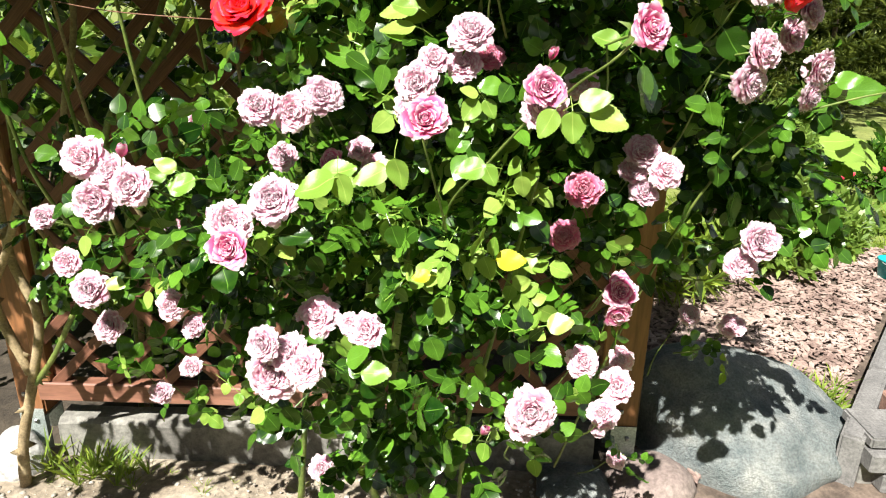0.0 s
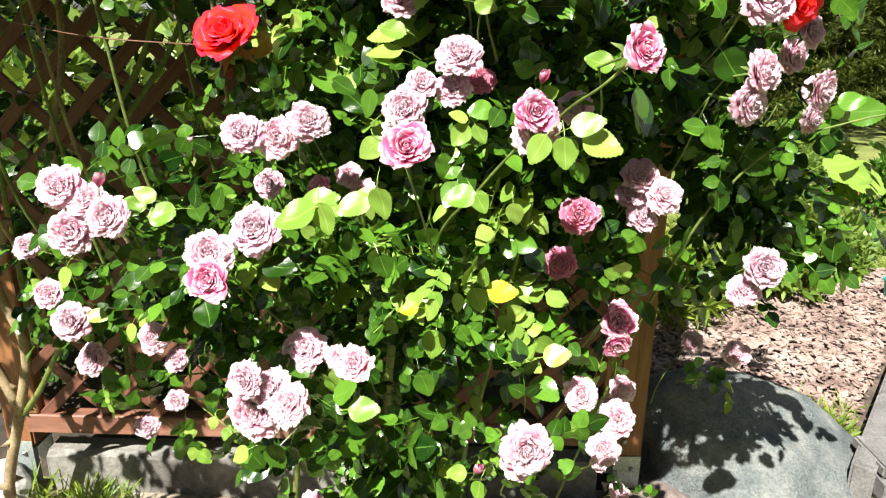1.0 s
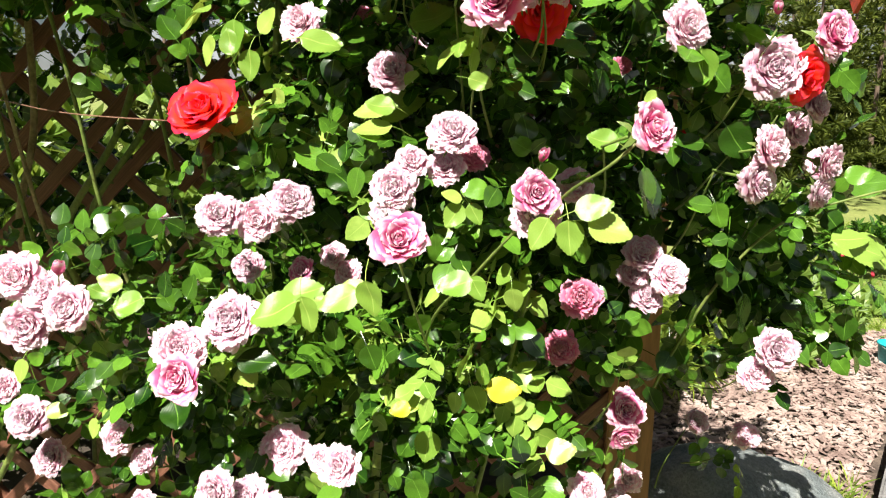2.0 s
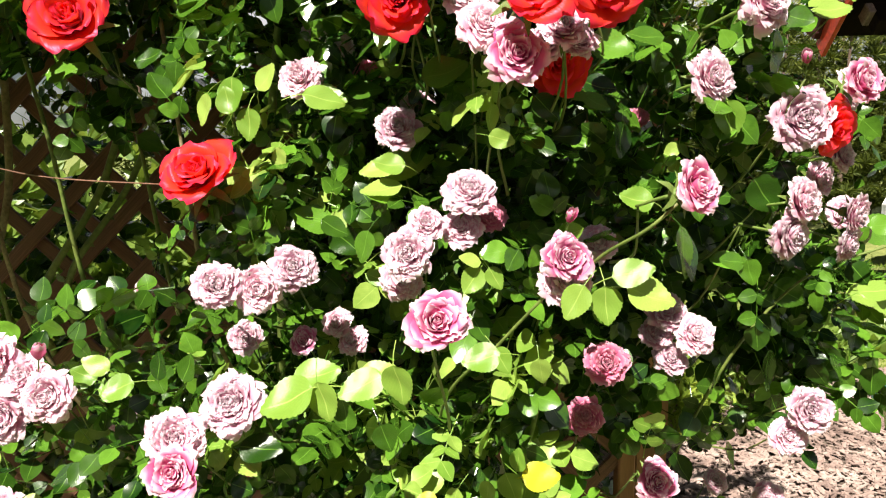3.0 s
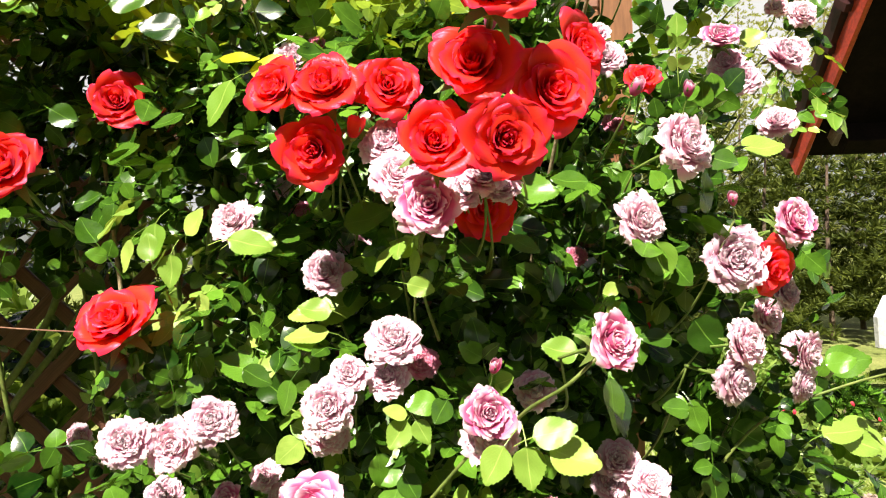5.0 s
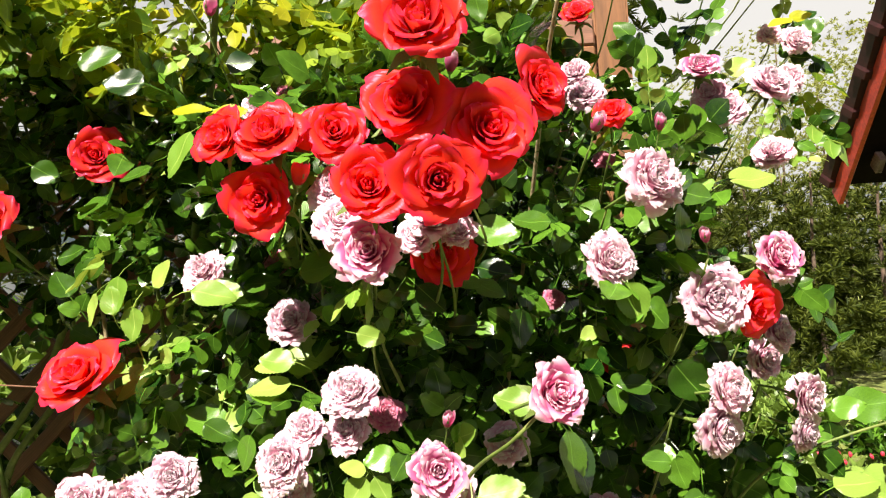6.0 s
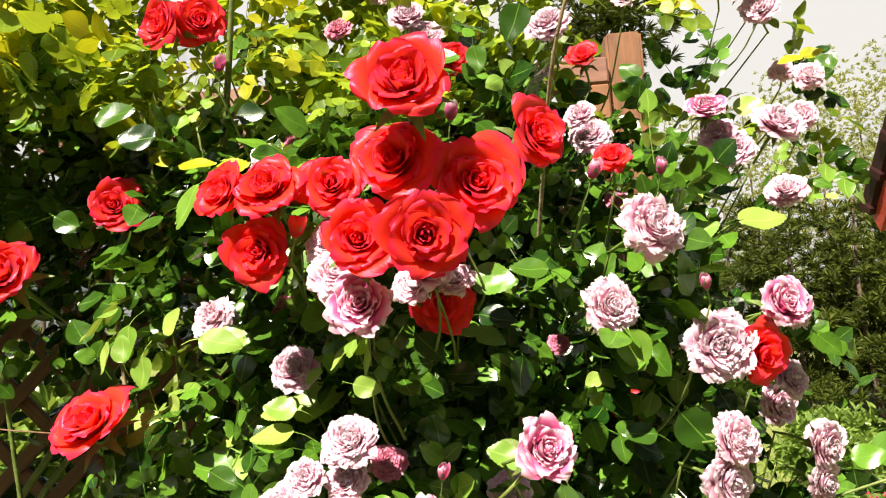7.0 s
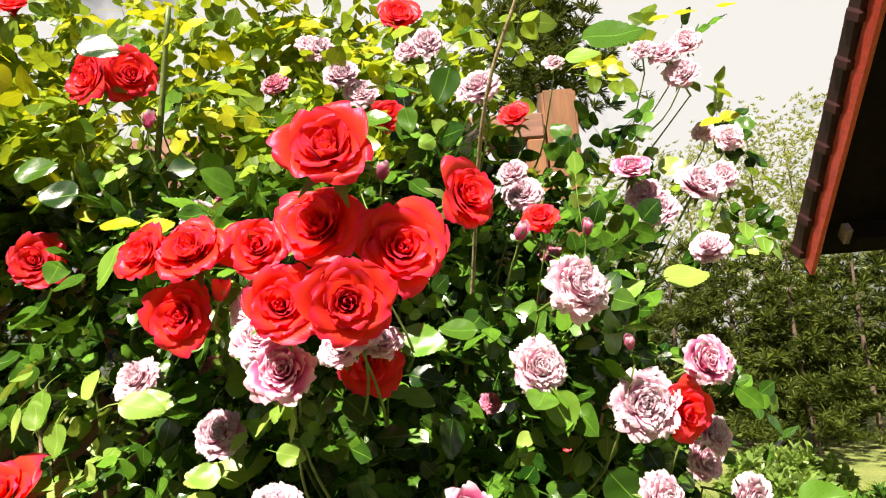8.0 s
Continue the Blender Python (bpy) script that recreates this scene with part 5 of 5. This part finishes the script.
def shrub(place, size, material, protos, count, seed, label, scale=1.0):
    r = random.Random(seed)
    t = thing("shrub", place, label, "shrub")
    mats = []
    for k in range(count):
        d = Vector((r.gauss(0, 1), r.gauss(0, 1), abs(r.gauss(0.3, 0.8)))).normalized()
        q = r.uniform(0.45, 1.0) ** 0.5 * (1 + 0.18 * math.sin(5 * math.atan2(d.y, d.x) + seed))
        p = Vector((d.x * size[0] * q, d.y * size[1] * q, 0.08 + d.z * size[2] * q))
        o = (d + Vector((0, 0, 0.5))).normalized()
        mats.append((r.randrange(4), Matrix.Translation(p) @ o.to_track_quat("Z", "Y").to_matrix().to_4x4() @ Matrix.Scale(scale * r.uniform(0.6, 1.2), 4)))
    for s in range(6):
        a = r.uniform(0, 6.28)
        v, f = tube([(0.05 * math.cos(a), 0.05 * math.sin(a), -0.05), (0.2 * size[0] * math.cos(a), 0.2 * size[1] * math.sin(a), 0.4 * size[2]), (0.7 * size[0] * math.cos(a), 0.7 * size[1] * math.sin(a), 0.75 * size[2])], 0.008, 0.003, 5, 4)
        part("branch", mesh_of("branch", v, f, TRUNK), t)
    scatter("leaves", protos, mats, material, t, kind="stuff")
    return t


shrub((1.66, 3.40, 0), (0.27, 0.26, 0.42), SHRUB, BROADS, 420, 1, "leafy light green garden shrub on the mulch bed", 0.75)
shrub((2.1, 3.70, 0), (0.22, 0.20, 0.18), SHRUB, BROADS, 160, 2, "rounded light green perennial beside the lawn", 0.7)
shrub((1.05, 3.05, 0), (0.30, 0.25, 0.28), GRASS, NEEDLES, 160, 3, "low feathery bright green plant on the mulch", 0.9)
shrub((3.15, 6.6, 0), (0.5, 0.42, 0.36), SHRUB, BROADS, 300, 4, "low sunlit light green shrub on the lawn", 1.0)
shrub((3.18, 5.15, 0), (0.30, 0.26, 0.24), LEAF, BROADS, 200, 6, "low dark green spreading shrub on the lawn", 0.8)
shrub((2.75, 5.9, 0), (0.36, 0.32, 0.30), SHRUB, BROADS, 260, 5, "low light green shrub beside the lawn", 0.9)
for k, (x, y, s) in enumerate(((-1.7, 2.6, 1.1), (-1.05, 2.75, 1.0), (-0.4, 2.7, 1.1), (0.25, 2.9, 0.8), (-2.3, 3.2, 1.3))):
    shrub((x, y, 0), (0.5, 0.42, 1.15 * s), SHRUB, BROADS, 420, 10 + k, "sunlit yellow-green shrub behind the trellis", 1.2)


def roof():
    t = thing("garden_house_roof", (4.2, 4.2, 0), "steep garden house roof with dark red tiles and red verge board", "roof")
    tip = Vector((2.95, 5.35, 2.07))
    up = Vector((-0.074, -0.739, 0.669)).normalized()
    eave = Vector((0.995, -0.10, 0))
    out = up.cross(eave).normalized()
    if out.z < 0:
        out = -out
    base = Matrix((eave, up, out)).transposed().to_4x4()
    frame_m = Matrix.Translation(tip - t.location) @ base
    board = box_mesh("verge_board", (0.032, 4.6, 0.15), FASCIA, 0.004)
    part("verge_board", board, t, "bright red painted verge board", frame_m @ pose(0.02, 2.25, -0.15))
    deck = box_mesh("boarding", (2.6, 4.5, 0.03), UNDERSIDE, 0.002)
    part("boarding", deck, t, "near-black underside boarding", frame_m @ pose(1.36, 2.26, -0.06))
    tile = tile_mesh()
    for k in range(16):
        part("verge_tile", tile, t, "", frame_m @ pose(-0.005, 0.02 + 0.30 * k, 0.02, 4))
    row = box_mesh("roof_tile", (2.5, 0.34, 0.03), ROOFTILE, 0.008)
    for k in range(15):
        part("roof_tile", row, t, "", frame_m @ pose(1.32, 0.14 + 0.30 * k, 0.012, 4))
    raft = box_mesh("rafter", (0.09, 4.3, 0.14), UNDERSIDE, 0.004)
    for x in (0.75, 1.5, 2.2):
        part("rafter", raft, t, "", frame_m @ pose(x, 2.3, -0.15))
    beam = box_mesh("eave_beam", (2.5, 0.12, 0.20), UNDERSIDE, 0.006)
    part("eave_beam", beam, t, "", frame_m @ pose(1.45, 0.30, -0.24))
    end = box_mesh("purlin_end", (0.24, 0.12, 0.10), GREYWOOD, 0.006)
    part("purlin_end", end, t, "weathered grey-brown timber end", frame_m @ pose(0.28, 0.30, -0.20))
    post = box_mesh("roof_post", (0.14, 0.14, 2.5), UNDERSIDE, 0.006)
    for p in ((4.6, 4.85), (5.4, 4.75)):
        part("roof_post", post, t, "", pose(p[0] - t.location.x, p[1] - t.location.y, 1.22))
    return t


def tile_mesh():
    """A verge tile: a rounded cap with a turned-down flange and a thick lower lip."""
    verts, faces = [], []
    prof = [(0.03, -0.10), (-0.03, -0.10), (-0.06, -0.02), (-0.01, 0.03), (0.06, 0.045), (0.16, 0.02), (0.16, 0.0)]
    for y, s in ((-0.02, 1.18), (0.03, 1.15), (0.05, 1.0), (0.33, 0.92)):
        for x, z in prof:
            verts.append((x * s, y, z * s))
    n = len(prof)
    for j in range(3):
        for i in range(n - 1):
            a = j * n + i
            faces.append((a, a + 1, a + n + 1, a + n))
    faces.append(tuple(range(n)))
    return mesh_of("verge_tile", verts, faces, ROOFTILE, smooth=False)


roof()


def car(place, yaw):
    t = thing("car", place, "white car parked beyond the lawn under the pines", "car")
    t.matrix_basis = pose(*place, 0, 0, yaw)
    prof = [(-2.1, 0.32), (-2.12, 0.62), (-1.95, 0.82), (-1.15, 0.92), (-0.55, 1.38), (0.9, 1.42), (1.75, 0.98), (2.08, 0.9), (2.12, 0.4), (2.0, 0.3)]
    verts, faces = [], []
    for y, s in ((-0.86, 0.985), (-0.80, 1.0), (0.80, 1.0), (0.86, 0.985)):
        for x, z in prof:
            inset = 0.16 if z > 1.0 and abs(y) > 0.82 else 0
            verts.append((x * s, y - math.copysign(inset, y), z))
    n = len(prof)
    for j in range(3):
        for i in range(n):
            k = (i + 1) % n
            faces.append((j * n + i, j * n + k, (j + 1) * n + k, (j + 1) * n + i))
    faces += [tuple(range(n))[::-1], tuple(range(3 * n, 4 * n))]
    part("body", mesh_of("body", verts, faces, CARPAINT, smooth=False), t)
    for y in (-0.835, 0.835):
        me = box_mesh("window", (1.5, 0.03, 0.32), GLASS, 0.01)
        part("window", me, t, "dark glass", pose(0.2, y * 0.93, 1.16, 8 if y > 0 else -8))
        for x in (-1.3, 1.3):
            v, f = tube([(x, y - 0.09, 0.31), (x, y, 0.31), (x, y + 0.09, 0.31)], 0.31, 0.31, 20, 2)
            w = part("wheel", mesh_of("tyre", v, f, TYRE, smooth=False), t)
            v, f = tube([(x, y - 0.10, 0.31), (x, y, 0.31), (x, y + 0.10, 0.31)], 0.20, 0.20, 14, 2)
            part("rim", mesh_of("rim", v, f, ZINC, smooth=False), w, "pale metal rim")
    return t


car((6.82, 6.9, 0), 25)


def bucket():
    t = thing("bucket", (2.21, 3.25, 0.015), "small turquoise plastic bucket on the mulch", "bucket")
    t.scale = (0.55, 0.55, 0.62)
    verts, faces = [], []
    prof = [(0.0, 0.0), (0.075, 0.0), (0.095, 0.15), (0.104, 0.152), (0.104, 0.165), (0.093, 0.165), (0.072, 0.008), (0.0, 0.008)]
    k = 24
    for r, z in prof:
        for i in range(k):
            a = 2 * math.pi * i / k
            verts.append((r * math.cos(a), r * math.sin(a), z))
    for j in range(len(prof) - 1):
        for i in range(k):
            b = (i + 1) % k
            faces.append((j * k + i, j * k + b, (j + 1) * k + b, (j + 1) * k + i))
    part("shell", mesh_of("shell", verts, faces, TEAL), t)
    v, f = tube([(-0.1, 0, 0.155), (-0.07, -0.09, 0.13), (0.0, -0.12, 0.12), (0.07, -0.09, 0.13), (0.1, 0, 0.155)], 0.003, 0.003, 6, 4)
    part("handle", mesh_of("handle", v, f, ZINC), t, "thin wire handle")
    return t


bucket()


def wire():
    t = thing("wire", (-0.75, 1.62, 1.20), "thin rusty tying wire stretched from the trellis", "wire")
    v, f = tube([(-1.13, 1.60, 1.31), (-0.71, 1.30, 1.262), (-0.50, 1.12, 1.245), (-0.29, 1.03, 1.236)], 0.0010, 0.0010, 5, 8)
    under("strand", mesh_of("strand", v, f, WIRE), t)
    return t


wire()

# ---- grass, chips, pebbles ----
r = random.Random(77)
def grass(name, label, places, scale):
    mats = [(r.randrange(4), pose(x, y, z, r.uniform(-12, 12), r.uniform(-12, 12), r.uniform(0, 360)) @ Matrix.Scale(scale * r.uniform(0.6, 1.3), 4)) for x, y, z in places]
    ob = scatter(name, BLADES, mats, GRASS, None, label)
    return tagged(ob, category="grass")


grass("grass_tuft", "tuft of long green grass at the kerb", [(-0.98 + r.gauss(0, 0.07), 1.56 + r.gauss(0, 0.02), 0.0) for _ in range(26)], 1.25)
grass("grass_tuft", "small tuft of green grass between boulder and path", [(1.24 + r.gauss(0, 0.06), 2.02 + r.gauss(0, 0.06), 0.0) for _ in range(60)], 1.2)
grass("grass_tuft", "few small weeds on the dry soil", [(-0.62 + r.gauss(0, 0.3), 1.52 + r.gauss(0, 0.05), 0.0) for _ in range(18)], 0.5)
grass("lawn_grass", "short sunlit lawn grass", [(r.uniform(1.6, 6.0), 3.75 + 3.6 * r.random() ** 1.6, -0.04) for _ in range(3800)], 0.75)
mats = []
for k in range(60):
    x, y = 2.48 + r.gauss(0, 0.24), 4.45 + r.gauss(0, 0.2)
    mats.append((r.randrange(4), pose(x, y, 0, 0, 0, r.uniform(0, 360)) @ Matrix.Scale(1.6, 4)))
fl = thing("flowering_perennial", (2.48, 4.45, 0), "low perennial with small scarlet flowers by the lawn", "plant")
ob = scatter("leaves", BROADS, mats, SHRUB, fl)
ob.matrix_parent_inverse = Matrix.Translation(-fl.location)
small = bloom_mesh("small_flower", FLOWER, "bud", 700)
for k in range(16):
    part("flower", small, fl, "", pose(r.gauss(0, 0.20), r.gauss(0, 0.15), r.uniform(0.16, 0.30), r.uniform(-40, 10), r.uniform(-30, 30)) @ Matrix.Scale(0.022, 4))


def chip_mesh(seed):
    q = random.Random(seed)
    a, b, h = q.uniform(0.018, 0.038), q.uniform(0.008, 0.016), q.uniform(0.004, 0.009)
    verts = [(x * a * q.uniform(0.7, 1.1), y * b * q.uniform(0.6, 1.1), z * h) for z in (0, 1) for x, y in ((-1, -0.6), (0.2, -1), (1, -0.4), (0.9, 0.6), (-0.1, 1), (-1, 0.5))]
    faces = [(5, 4, 3, 2, 1, 0), (6, 7, 8, 9, 10, 11)] + [(i, (i + 1) % 6, 6 + (i + 1) % 6, 6 + i) for i in range(6)]
    return verts, faces


chips = [chip_mesh(800 + k) for k in range(7)]
chip_mats = []
while len(chip_mats) < 7600:
    x, y = r.uniform(0.6, 2.95), r.uniform(1.6, 3.7)
    if (x - 1.1) * 0.8 - (y - 1.65) * 0.6 > -0.02 or (0.88 - x) ** 2 / 0.14 + (1.9 - y) ** 2 / 0.09 < 0.8:
        continue
    chip_mats.append((r.randrange(7), pose(x, y, 0.012 + 0.012 * r.random(), r.uniform(-22, 22), r.uniform(-22, 22), r.uniform(0, 360)) @ Matrix.Scale(r.uniform(0.4, 0.85), 4)))
chip_mats.sort(key=lambda q: q[1].translation.y)
chip_me = [mesh_of("bark_chip", v, f, CHIP, smooth=False) for v, f in chips]
for k, m in chip_mats[:280]:
    part("bark_chip", chip_me[k], mulch, "", m)
flat = [(np.array(v), f, np.zeros((len(v), 2))) for v, f in chips]
ob = scatter("bark_chips", flat, chip_mats[280:], CHIP, mulch, "pale brown bark chips")
ob.data.polygons.foreach_set("use_smooth", [False] * len(ob.data.polygons))
peb = []
for k in range(5):
    q = random.Random(900 + k)
    bm = bmesh.new()
    bmesh.ops.create_icosphere(bm, subdivisions=1, radius=1.0)
    for v in bm.verts:
        v.co = Vector((v.co.x * q.uniform(0.8, 1.2), v.co.y * q.uniform(0.7, 1.0), v.co.z * q.uniform(0.5, 0.7)))
    peb.append((np.array([tuple(v.co) for v in bm.verts]), [tuple(v.index for v in f.verts) for f in bm.faces], np.zeros((len(bm.verts), 2))))
    bm.free()
mats = [(r.randrange(5), pose(r.uniform(-1.4, 0.5), 1.60 - 0.55 * r.random(), 0.008, 0, 0, r.uniform(0, 360)) @ Matrix.Scale(0.002 + 0.008 * r.random() ** 4, 4)) for _ in range(2200)]
scatter("pebbles", peb, mats, PEBBLE, soil, "small pale stones and crumbs of soil")
